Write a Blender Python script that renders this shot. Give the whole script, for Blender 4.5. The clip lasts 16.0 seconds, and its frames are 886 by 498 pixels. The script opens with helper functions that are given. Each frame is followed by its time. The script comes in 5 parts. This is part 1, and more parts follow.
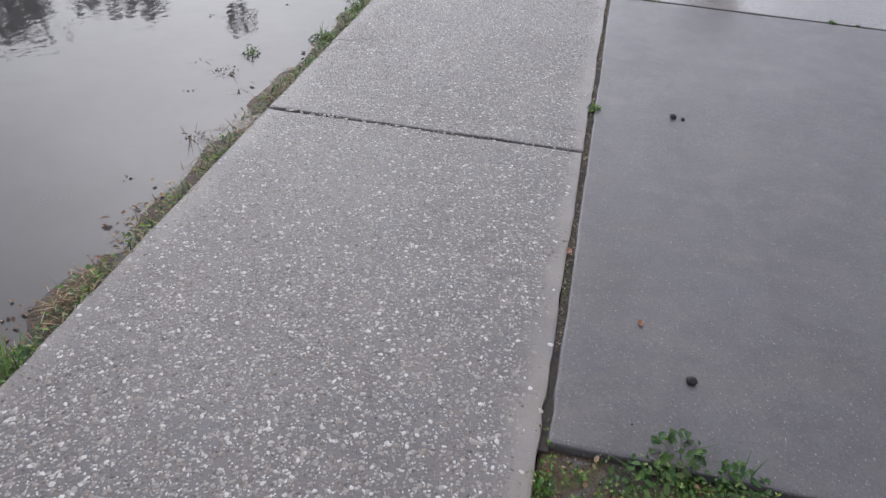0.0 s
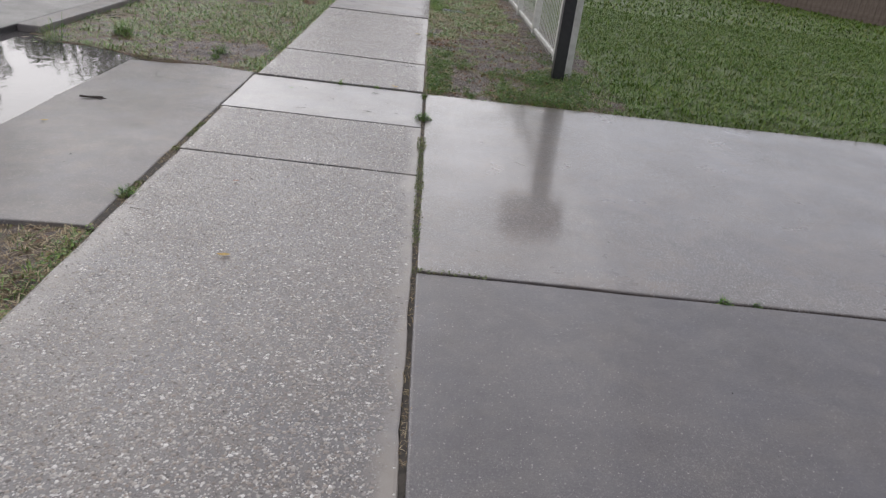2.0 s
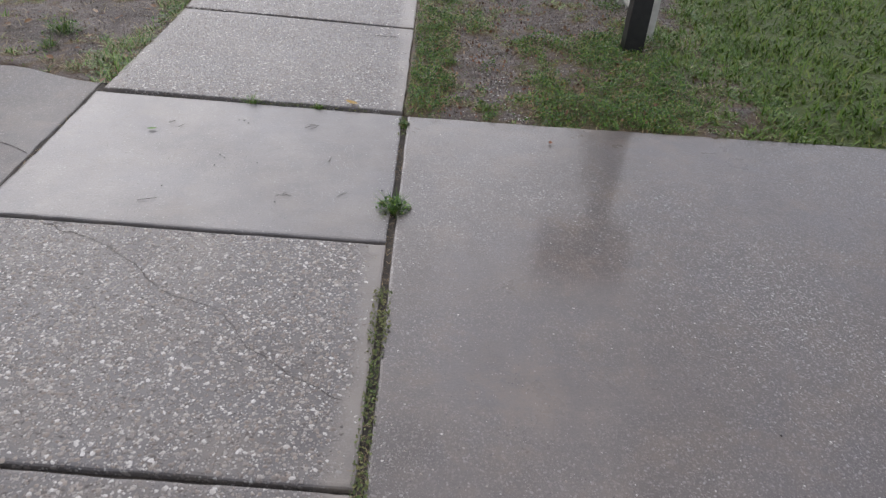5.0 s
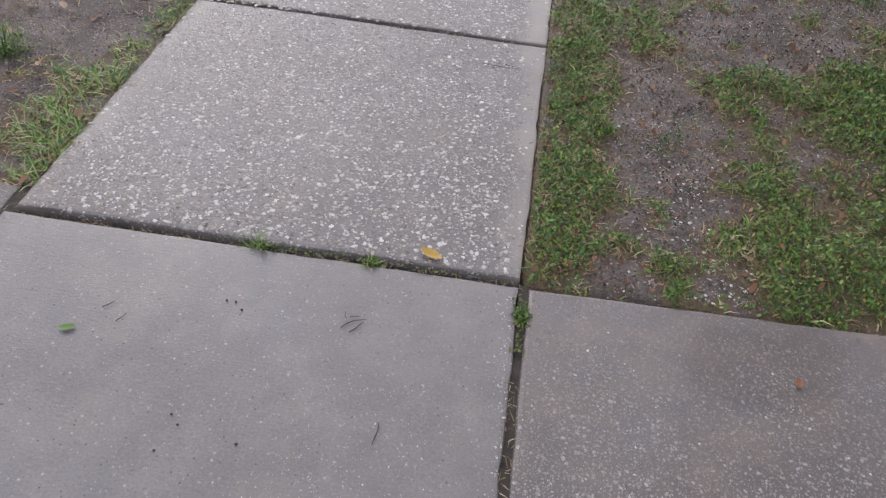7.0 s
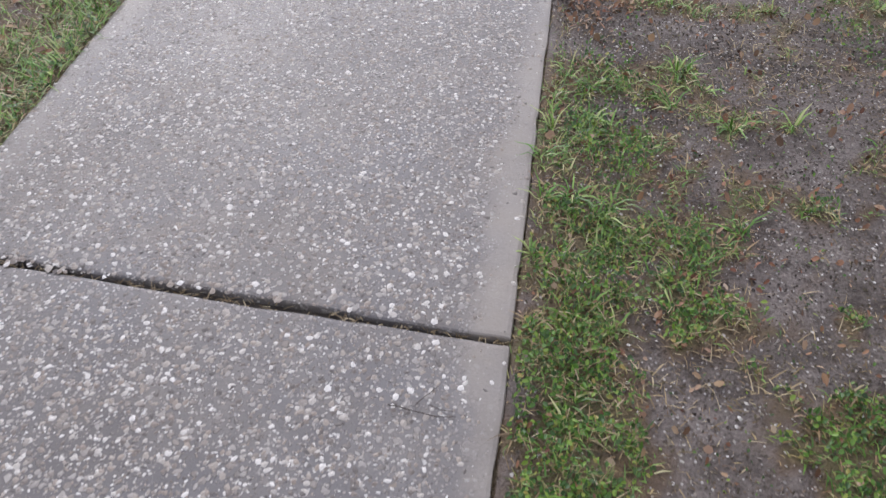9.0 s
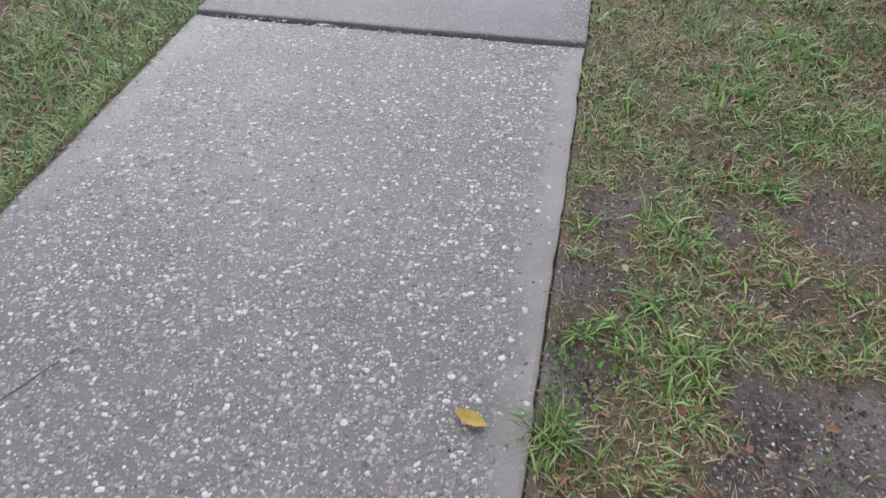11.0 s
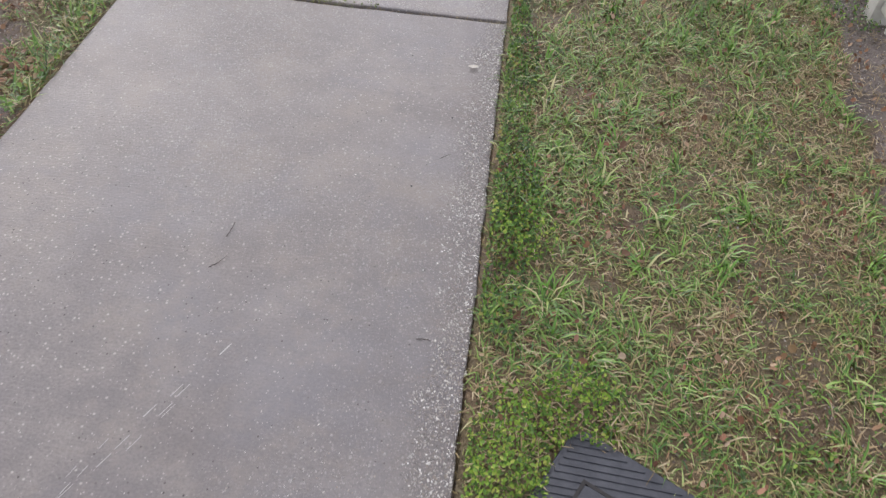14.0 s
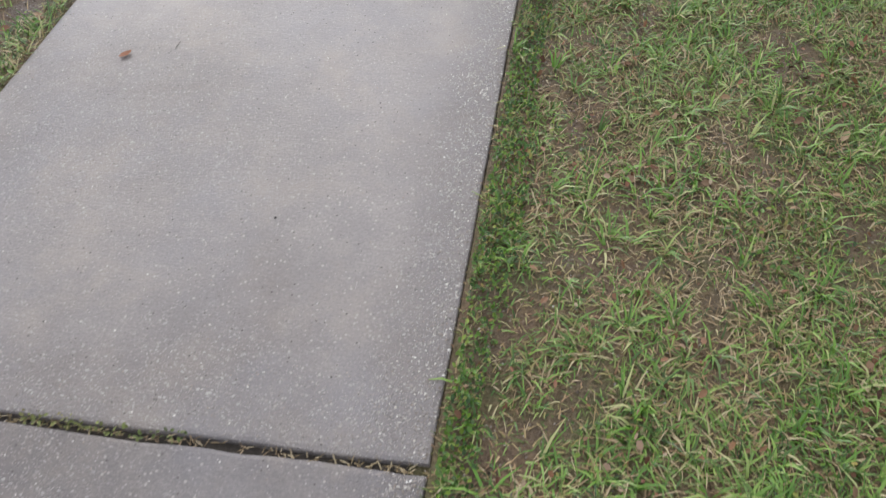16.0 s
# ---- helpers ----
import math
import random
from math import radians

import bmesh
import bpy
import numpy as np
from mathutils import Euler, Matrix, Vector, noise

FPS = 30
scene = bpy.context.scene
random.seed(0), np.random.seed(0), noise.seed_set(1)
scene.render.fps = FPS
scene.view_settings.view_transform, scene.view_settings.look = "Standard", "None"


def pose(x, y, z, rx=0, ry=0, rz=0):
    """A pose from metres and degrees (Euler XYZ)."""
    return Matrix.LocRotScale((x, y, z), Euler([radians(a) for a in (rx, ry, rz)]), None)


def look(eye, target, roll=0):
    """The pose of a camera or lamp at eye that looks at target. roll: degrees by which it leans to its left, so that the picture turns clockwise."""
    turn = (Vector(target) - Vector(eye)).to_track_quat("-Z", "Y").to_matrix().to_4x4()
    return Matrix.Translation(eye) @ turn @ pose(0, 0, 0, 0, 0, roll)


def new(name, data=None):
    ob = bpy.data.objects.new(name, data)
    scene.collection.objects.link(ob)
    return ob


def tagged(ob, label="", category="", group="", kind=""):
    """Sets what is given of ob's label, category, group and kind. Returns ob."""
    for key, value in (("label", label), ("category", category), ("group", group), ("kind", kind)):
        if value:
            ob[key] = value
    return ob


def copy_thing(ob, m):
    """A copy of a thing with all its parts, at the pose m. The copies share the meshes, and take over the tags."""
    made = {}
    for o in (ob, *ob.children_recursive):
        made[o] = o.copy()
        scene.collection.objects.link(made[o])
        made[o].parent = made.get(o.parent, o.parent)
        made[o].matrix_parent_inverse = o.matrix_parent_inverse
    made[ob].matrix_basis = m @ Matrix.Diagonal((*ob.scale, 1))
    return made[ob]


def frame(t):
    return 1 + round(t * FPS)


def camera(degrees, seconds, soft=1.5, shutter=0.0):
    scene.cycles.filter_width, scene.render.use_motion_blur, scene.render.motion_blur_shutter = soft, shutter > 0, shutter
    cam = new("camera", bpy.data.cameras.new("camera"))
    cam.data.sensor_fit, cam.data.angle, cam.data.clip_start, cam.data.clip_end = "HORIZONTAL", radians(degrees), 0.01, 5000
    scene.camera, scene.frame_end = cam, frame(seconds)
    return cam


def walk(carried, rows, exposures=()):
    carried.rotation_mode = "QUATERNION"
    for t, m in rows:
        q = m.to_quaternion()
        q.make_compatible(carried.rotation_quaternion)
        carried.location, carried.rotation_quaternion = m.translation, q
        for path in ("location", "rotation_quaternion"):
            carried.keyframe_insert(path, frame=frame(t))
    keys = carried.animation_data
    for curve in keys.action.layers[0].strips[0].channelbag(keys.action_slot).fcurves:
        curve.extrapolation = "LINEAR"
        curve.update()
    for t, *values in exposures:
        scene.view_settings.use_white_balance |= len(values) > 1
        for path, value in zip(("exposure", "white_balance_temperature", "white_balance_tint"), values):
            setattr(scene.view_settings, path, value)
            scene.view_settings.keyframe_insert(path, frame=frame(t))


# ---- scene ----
cam = camera(59.0, 16.0, soft=1.3, shutter=0.1)
PATH = [
    (0, (-0.04, 0.506, 1.342), (-0.321, 2.114, 0.186), 4.3),
    (0.5, (-0.070, 0.923, 1.331), (-0.393, 2.523, 0.176), 5.0),
    (1, (-0.037, 1.406, 1.323), (-0.135, 3.147, 0.345), 3.2),
    (1.5, (0.007, 1.927, 1.32), (-0.015, 3.72, 0.436), 2.6),
    (2, (-0.056, 2.394, 1.275), (0.054, 4.226, 0.479), 7.4),
    (2.5, (-0.014, 2.842, 1.282), (0.157, 4.654, 0.454), 9.7),
    (3, (0.013, 3.282, 1.303), (0.111, 5.068, 0.408), 6.5),
    (3.2, (-0.009, 3.48, 1.282), (0.07, 5.252, 0.357), 5.9),
    (5.3, (0.087, 5.44, 1.333), (0.159, 7.064, 0.168), 5.6),
    (5.5, (0.075, 5.619, 1.358), (0.016, 7.212, 0.15), 2.3),
    (6, (-0.033, 6.045, 1.337), (-0.221, 7.641, 0.147), 2.3),
    (6.5, (-0.002, 6.508, 1.284), (-0.152, 8.064, 0.037), 4.3),
    (7, (-0.065, 6.89, 1.273), (-0.204, 8.343, -0.095), 4.6),
    (7.5, (-0.078, 7.249, 1.248), (-0.159, 8.617, -0.209), 5.6),
    (8, (-0.023, 7.613, 1.209), (-0.165, 8.959, -0.264), 2.0),
    (8.2, (-0.013, 7.763, 1.201), (-0.195, 9.088, -0.286), 1.7),
    (10.3, (-0.006, 9.583, 1.136), (-0.208, 11.018, -0.243), 0.7),
    (10.5, (0.024, 9.758, 1.146), (-0.233, 11.196, -0.22), -0.5),
    (11, (-0.003, 10.164, 1.109), (-0.288, 11.617, -0.236), 0.5),
    (11.5, (-0.071, 10.628, 1.215), (-0.231, 12.073, -0.158), 3.6),
    (12, (0.016, 11.115, 1.228), (-0.069, 12.6, -0.109), 3.5),
    (12.5, (-0.062, 11.562, 1.208), (-0.084, 13.075, -0.1), 5.3),
    (13, (-0.013, 12.034, 1.269), (-0.006, 13.473, -0.119), 6.9),
    (13.5, (0.031, 12.483, 1.289), (-0.095, 13.85, -0.166), 2.0),
    (14, (-0.042, 12.843, 1.282), (-0.094, 14.238, -0.15), 6.2),
    (14.5, (0.083, 13.247, 1.239), (0.036, 14.64, -0.195), 5.0),
    (15, (0.027, 13.629, 1.192), (-0.091, 14.936, -0.317), 3.4),
    (15.5, (-0.02, 14.098, 1.227), (-0.132, 15.341, -0.336), 3.3),
    (16, (0.118, 14.606, 1.231), (-0.1, 15.866, -0.307), -0.3),
]
EXPOSURES = [(0, 0.10, 6100, 13), (1, 0.01, 6300, 12), (2, 0.02, 6450, 12), (3, 0.02, 6600, 15), (5.5, 0.10, 6300, 13), (8, 0.40, 6350, 18), (10.3, 0.48, 5950, 11), (11.5, 0.32, 6050, 12), (12.5, 0.43, 6200, 13), (14.5, 0.50, 6550, 14), (16, 0.46, 6500, 10)]
walk(cam, [(t, look(eye, target, roll)) for t, eye, target, roll in PATH], EXPOSURES)

# ---- light ----
world = bpy.data.worlds.new("overcast_sky")
scene.world = world
world.use_nodes = True
wn, wl = world.node_tree.nodes, world.node_tree.links
SUN_EL, SUN_AZ = radians(34), radians(-28)
sky = wn.new("ShaderNodeTexSky")
sky.sky_type = "NISHITA"
sky.sun_disc = False
sky.sun_elevation, sky.sun_rotation = SUN_EL, SUN_AZ
sky.air_density, sky.dust_density = 1.0, 2.5
hsv = wn.new("ShaderNodeHueSaturation")
hsv.inputs["Saturation"].default_value = 0.25
wl.new(sky.outputs[0], hsv.inputs["Color"])
wtc = wn.new("ShaderNodeTexCoord")
cloud = wn.new("ShaderNodeTexNoise")
cloud.inputs["Scale"].default_value = 2.2
cloud.inputs["Detail"].default_value = 5
wl.new(wtc.outputs["Generated"], cloud.inputs["Vector"])
cramp = wn.new("ShaderNodeMapRange")
cramp.inputs["From Min"].default_value, cramp.inputs["From Max"].default_value = 0.3, 0.7
cramp.inputs["To Min"].default_value, cramp.inputs["To Max"].default_value = 0.92, 1.08
wl.new(cloud.outputs["Fac"], cramp.inputs["Value"])
cmul = wn.new("ShaderNodeVectorMath")
cmul.operation = "SCALE"
veil = wn.new("ShaderNodeMix")
veil.data_type = "RGBA"
veil.inputs[0].default_value = 0.55
veil.inputs[7].default_value = (4.7, 4.8, 5.4, 1)
wl.new(hsv.outputs[0], veil.inputs[6])
wl.new(veil.outputs[2], cmul.inputs[0])
wl.new(cramp.outputs[0], cmul.inputs["Scale"])
bg = wn["Background"]
bg.inputs["Strength"].default_value = 0.15
wl.new(cmul.outputs[0], bg.inputs["Color"])

sun = new("sun", bpy.data.lights.new("sun", "SUN"))
sun.data.energy, sun.data.angle, sun.data.color = 0.6, radians(80), (1.0, 0.97, 0.94)
sun.matrix_world = look((0, 0, 30), (0 - math.sin(SUN_AZ) * 30, -math.cos(SUN_AZ) * 30, 30 - math.tan(SUN_EL) * 30))

# ---- helpers of this scene ----
JOINTS = [-2.2, 3.13, 6.244, 7.188, 8.163, 9.29, 12.32, 15.14, 18.2, 21.2, 24.2]
W = 1.22
# how far each joint runs askew at the street side of the sidewalk
ASKEW = [0.0, -0.035, 0.02, -0.005, 0.0, 0.035, -0.035, -0.035, 0.0, 0.0, 0.0]
WATER_Z = -0.06
rng = np.random.default_rng(7)


def nz(x, y, s, o=0.0):
    return noise.noise(Vector((x * s + o, y * s - o * 0.7, o * 1.3)))


class Tree:
    """Short hand for building a node material."""

    def __init__(self, name):
        self.mat = bpy.data.materials.new(name)
        self.mat.use_nodes = True
        self.n, self.l = self.mat.node_tree.nodes, self.mat.node_tree.links
        self.bsdf = self.n["Principled BSDF"]
        tc = self.n.new("ShaderNodeTexCoord")
        self.co = tc.outputs["Object"]

    def put(self, socket, value):
        if isinstance(value, bpy.types.NodeSocket):
            self.l.new(value, socket)
        elif isinstance(value, (tuple, list)) and len(value) == 3 and socket.type == "RGBA":
            socket.default_value = (*value, 1)
        else:
            socket.default_value = value

    def noise(self, scale, detail=4, rough=0.6, vec=None):
        t = self.n.new("ShaderNodeTexNoise")
        self.put(t.inputs["Vector"], vec or self.co)
        t.inputs["Scale"].default_value, t.inputs["Detail"].default_value, t.inputs["Roughness"].default_value = scale, detail, rough
        return t.outputs["Fac"]

    def voronoi(self, scale, vec=None, feature="F1"):
        t = self.n.new("ShaderNodeTexVoronoi")
        t.feature = feature
        self.put(t.inputs["Vector"], vec or self.co)
        t.inputs["Scale"].default_value = scale
        return t.outputs["Distance"], t.outputs["Color"]

    def stretch(self, sx, sy, sz=1.0):
        t = self.n.new("ShaderNodeMapping")
        self.put(t.inputs["Vector"], self.co)
        t.inputs["Scale"].default_value = (sx, sy, sz)
        return t.outputs[0]

    def attr(self, name):
        t = self.n.new("ShaderNodeAttribute")
        t.attribute_name = name
        return t.outputs["Fac"]

    def ramp(self, v, lo, hi, a=0.0, b=1.0):
        t = self.n.new("ShaderNodeMapRange")
        self.put(t.inputs["Value"], v)
        for k, x in (("From Min", lo), ("From Max", hi), ("To Min", a), ("To Max", b)):
            self.put(t.inputs[k], x)
        return t.outputs[0]

    def math(self, op, a, b=0.0):
        t = self.n.new("ShaderNodeMath")
        t.operation = op
        self.put(t.inputs[0], a)
        self.put(t.inputs[1], b)
        return t.outputs[0]

    def mix(self, f, a, b, mode="MIX"):
        t = self.n.new("ShaderNodeMix")
        t.data_type, t.blend_type = "RGBA", mode
        self.put(t.inputs[0], f)
        self.put(t.inputs[6], a)
        self.put(t.inputs[7], b)
        return t.outputs[2]

    def split(self, c, k=0):
        t = self.n.new("ShaderNodeSeparateColor")
        self.put(t.inputs[0], c)
        return t.outputs[k]

    def colors(self, v, stops):
        t = self.n.new("ShaderNodeValToRGB")
        self.put(t.inputs[0], v)
        while len(t.color_ramp.elements) < len(stops):
            t.color_ramp.elements.new(0.5)
        for e, (p, c) in zip(t.color_ramp.elements, stops):
            e.position, e.color = p, (*c, 1)
        return t.outputs[0]

    def island(self):
        return self.n.new("ShaderNodeNewGeometry").outputs["Random Per Island"]

    def pick(self):
        return self.n.new("ShaderNodeObjectInfo").outputs["Random"]

    def bump(self, h, strength=0.5, dist=0.01, normal=None):
        t = self.n.new("ShaderNodeBump")
        t.inputs["Strength"].default_value, t.inputs["Distance"].default_value = strength, dist
        self.put(t.inputs["Height"], h)
        if normal:
            self.put(t.inputs["Normal"], normal)
        return t.outputs[0]

    def done(self, color, rough=0.6, normal=None, **more):
        self.put(self.bsdf.inputs["Base Color"], color)
        self.put(self.bsdf.inputs["Roughness"], rough)
        if normal:
            self.put(self.bsdf.inputs["Normal"], normal)
        for k, v in more.items():
            self.put(self.bsdf.inputs[k.replace("_", " ")], v)
        return self.mat


# ---- materials ----
def concrete(name, base, dark, pale, wet=0.42, film=0.35, stone=62.0, border=None, tint=0.35, gloss=0.12, flecks=0.88):
    """Wet broom-finished cement; where the mesh attribute 'agg' is high, washed pebbles stand out of it."""
    m = Tree(name)
    big, mid, fine = m.noise(1.3, 5), m.noise(9, 4), m.noise(160, 3)
    c = m.mix(m.ramp(big, 0.35, 0.68), dark, base)
    c = m.mix(m.ramp(mid, 0.42, 0.72, 0, 0.65), c, pale)
    c = m.mix(m.ramp(m.noise(3.4, 6), 0.50, 0.70, 0, 0.45), c, tuple(v * k for v, k in zip(dark, (0.86, 0.80, 0.74))))
    c = m.mix(m.ramp(m.noise(38, 4), 0.5, 0.75, 0, 0.45), c, dark)
    c = m.mix(m.ramp(fine, 0.3, 0.75, 0, 0.5), c, tuple(v * 0.5 for v in dark))
    # cooler damp places and warm tan ones, a hand to a step across
    c = m.mix(m.ramp(m.noise(2.3, 5, 0.65), 0.48, 0.68, 0, tint), c, tuple(v * k for v, k in zip(base, (0.80, 0.86, 0.98))))
    c = m.mix(m.ramp(m.noise(4.3, 7, 0.72), 0.50, 0.72, 0, tint), c, tuple(v * k for v, k in zip(pale, (1.0, 0.945, 0.85))))
    speck, spc = m.voronoi(210)
    c = m.mix(m.math("MULTIPLY", m.ramp(speck, 0.32, 0.2), m.ramp(m.split(spc), 0.90, 1.0)), c, (0.55, 0.52, 0.48))
    fleck, flc = m.voronoi(115)
    c = m.mix(m.math("MULTIPLY", m.ramp(fleck, m.ramp(m.split(flc, 2), 0, 1, 0.16, 0.42), 0.12), m.ramp(m.split(flc), flecks, flecks + 0.08, 0, 0.8)), c, (0.54, 0.50, 0.45))
    c = m.mix(m.math("MULTIPLY", m.ramp(fleck, 0.26, 0.18), m.ramp(m.split(flc, 1), 0.93, 0.95)), c, (0.07, 0.06, 0.055))
    # pebbles of two sizes
    agg = m.attr("agg")
    if border:
        c = m.mix(m.math("MULTIPLY", m.ramp(agg, 0.75, 0.1, 0, 0.7), m.ramp(m.noise(4, 4), 0.3, 0.6, 0.25, 1.0)), c, m.mix(m.ramp(mid, 0.3, 0.7), border, pale))
    warp = m.n.new("ShaderNodeVectorMath")
    warp.operation = "MULTIPLY_ADD"
    nt = m.n.new("ShaderNodeTexNoise")
    nt.inputs["Scale"].default_value = 70
    m.l.new(m.co, nt.inputs["Vector"])
    m.l.new(nt.outputs["Color"], warp.inputs[0])
    warp.inputs[1].default_value = (0.012, 0.012, 0.012)
    m.l.new(m.co, warp.inputs[2])
    dist, col = m.voronoi(stone, warp.outputs[0])
    dist2, col2 = m.voronoi(stone * 2.1, warp.outputs[0])
    r1, r2 = m.split(col, 0), m.split(col2, 0)
    size = m.ramp(r1, 0.0, 1.0, 0.28, 0.52)
    in1 = m.ramp(dist, m.math("SUBTRACT", size, 0.07), size, 1, 0)
    in1 = m.math("MULTIPLY", in1, m.ramp(m.split(col, 1), 0.30, 0.34))
    in2 = m.math("MULTIPLY", m.ramp(dist2, 0.34, 0.44, 1, 0), m.ramp(m.split(col2, 1), 0.25, 0.3))
    sc = [(0.0, (0.16, 0.145, 0.135)), (0.30, (0.30, 0.26, 0.22)), (0.55, (0.43, 0.395, 0.36)), (0.76, (0.44, 0.405, 0.365)), (0.87, (0.66, 0.63, 0.58)), (1.0, (0.80, 0.78, 0.74))]
    s1, s2 = m.colors(m.split(col, 2), sc), m.colors(m.split(col2, 2), sc)
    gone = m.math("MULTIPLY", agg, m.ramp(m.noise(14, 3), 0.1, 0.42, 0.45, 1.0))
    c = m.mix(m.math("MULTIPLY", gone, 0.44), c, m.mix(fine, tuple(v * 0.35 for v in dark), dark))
    c = m.mix(m.math("MULTIPLY", in2, gone), c, s2)
    c = m.mix(m.math("MULTIPLY", in1, gone), c, s1)
    lift = m.math("ADD", m.math("MULTIPLY", in1, m.math("SUBTRACT", 1.0, dist)), m.math("MULTIPLY", in2, 0.5))
    lift = m.math("MULTIPLY", lift, gone)
    streak = m.noise(60, 2, vec=m.stretch(0.12, 3.0))
    hgt = m.math("ADD", m.math("MULTIPLY", lift, 0.9), m.math("ADD", m.math("MULTIPLY", fine, 0.35), m.math("MULTIPLY", streak, 0.12)))
    rough = m.math("ADD", m.ramp(m.noise(3.2, 5), 0.3, 0.7, wet - 0.04, wet + 0.08), m.math("MULTIPLY", gone, 0.06))
    return m.done(c, rough, m.bump(hgt, 0.8, 0.005), Specular_IOR_Level=0.45,
                  Coat_Weight=m.ramp(m.noise(2.1, 4), 0.35, 0.65, film * 0.75, film), Coat_Roughness=gloss, Coat_IOR=1.40,
                  Coat_Normal=m.bump(hgt, 0.25 if gloss > 0.1 else 0.12, 0.003))


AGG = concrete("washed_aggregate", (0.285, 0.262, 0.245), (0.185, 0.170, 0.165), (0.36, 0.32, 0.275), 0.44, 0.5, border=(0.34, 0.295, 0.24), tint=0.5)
SMOOTH = concrete("troweled_concrete", (0.275, 0.252, 0.243), (0.22, 0.20, 0.196), (0.35, 0.315, 0.285), 0.46, 0.28, 150.0, tint=0.5, flecks=0.72)
FILMED = concrete("rain_filmed_concrete", (0.255, 0.238, 0.228), (0.195, 0.180, 0.175), (0.33, 0.30, 0.265), 0.38, 0.72, 150.0)
PALESLAB = concrete("pale_concrete", (0.34, 0.315, 0.305), (0.275, 0.252, 0.246), (0.42, 0.38, 0.35), 0.44, 0.35, 150.0, tint=0.45, flecks=0.74)
DARKSLAB = concrete("dark_wet_concrete", (0.165, 0.15, 0.148), (0.12, 0.11, 0.112), (0.205, 0.19, 0.175), 0.36, 0.4, 130.0)
DRIVE = concrete("driveway_concrete", (0.205, 0.176, 0.158), (0.150, 0.130, 0.120), (0.27, 0.222, 0.185), 0.28, 1.0, 120.0, tint=0.7, gloss=0.05, flecks=0.92)
APRON = concrete("apron_concrete", (0.22, 0.20, 0.188), (0.175, 0.158, 0.15), (0.27, 0.238, 0.208), 0.50, 0.30, 130.0, tint=0.55)


def soil_material():
    m = Tree("wet_soil")
    cover = m.attr("cover")
    big, mid, fine = m.noise(4.5, 6), m.noise(22, 5), m.noise(150, 4)
    dirt = m.mix(m.ramp(big, 0.38, 0.62), (0.075, 0.054, 0.042), (0.28, 0.238, 0.212))
    dirt = m.mix(m.ramp(mid, 0.4, 0.7, 0, 0.55), dirt, (0.33, 0.285, 0.255))
    dirt = m.mix(m.ramp(fine, 0.40, 0.7, 0, 0.65), dirt, (0.06, 0.047, 0.04))
    dirt = m.mix(m.ramp(m.math('ADD', cover, m.ramp(m.noise(9, 5), 0, 1, -0.3, 0.3)), 0.12, 0.42, 0, 0.8), dirt, m.mix(fine, (0.075, 0.046, 0.030), (0.22, 0.145, 0.090)))
    d, col = m.voronoi(120)
    dirt = m.mix(m.math("MULTIPLY", m.ramp(d, 0.36, 0.24), m.ramp(m.split(col), 0.74, 0.78)), dirt, m.mix(m.split(col, 1), (0.26, 0.225, 0.20), (0.60, 0.57, 0.53)))
    thatch = m.mix(m.ramp(m.noise(80, 4), 0.3, 0.7), (0.085, 0.055, 0.030), (0.29, 0.20, 0.115))
    thatch = m.mix(m.ramp(m.noise(5, 4), 0.4, 0.65, 0, 0.6), thatch, (0.10, 0.125, 0.04))
    c = m.mix(m.ramp(m.math("ADD", cover, m.ramp(mid, 0, 1, -0.25, 0.25)), 0.3, 0.6), dirt, thatch)
    c = m.mix(m.ramp(cover, 1.05, 1.5, 0, 0.8), c, m.mix(m.ramp(mid, 0.3, 0.7), (0.055, 0.10, 0.012), (0.11, 0.17, 0.025)))
    h = m.math("ADD", m.math("MULTIPLY", mid, 1.0), m.math("MULTIPLY", fine, 0.5))
    return m.done(c, m.ramp(mid, 0.3, 0.7, 0.42, 0.8), m.bump(h, 1.0, 0.02))


def blade_material(name, stops, rough=0.5, tan=0.24, sheen=0.4):
    m = Tree(name)
    c = m.colors(m.island(), stops)
    c = m.mix(m.ramp(m.noise(3.6, 4), 0.42, 0.66, 0, tan), c, (0.42, 0.36, 0.15))
    return m.done(c, rough, Specular_IOR_Level=sheen)


SOIL = soil_material()
CLOVER = blade_material("bright_clover", [(0.0, (0.03, 0.085, 0.010)), (0.40, (0.10, 0.23, 0.020)), (0.80, (0.25, 0.40, 0.038)), (1.0, (0.44, 0.48, 0.10))], tan=0.08)
FLAKES = blade_material("dead_flakes", [(0.0, (0.08, 0.036, 0.025)), (0.4, (0.25, 0.105, 0.062)), (0.75, (0.40, 0.20, 0.125)), (1.0, (0.52, 0.40, 0.29))], 0.6)
GREEN = blade_material("grass_blades", [(0.0, (0.030, 0.085, 0.012)), (0.25, (0.080, 0.20, 0.022)), (0.55, (0.165, 0.33, 0.042)), (0.79, (0.28, 0.44, 0.09)), (0.91, (0.52, 0.47, 0.25)), (1.0, (0.42, 0.29, 0.18))], 0.34, tan=0.10, sheen=0.65)
LAWN = blade_material("lawn_blades", [(0.0, (0.045, 0.105, 0.007)), (0.5, (0.10, 0.195, 0.014)), (0.85, (0.16, 0.255, 0.028)), (1.0, (0.24, 0.235, 0.06))], tan=0.08)
LEAFY = blade_material("weed_leaves", [(0.0, (0.022, 0.060, 0.010)), (0.35, (0.055, 0.145, 0.018)), (0.70, (0.115, 0.245, 0.024)), (0.92, (0.24, 0.36, 0.05)), (1.0, (0.36, 0.27, 0.08))], 0.36, tan=0.06, sheen=0.55)
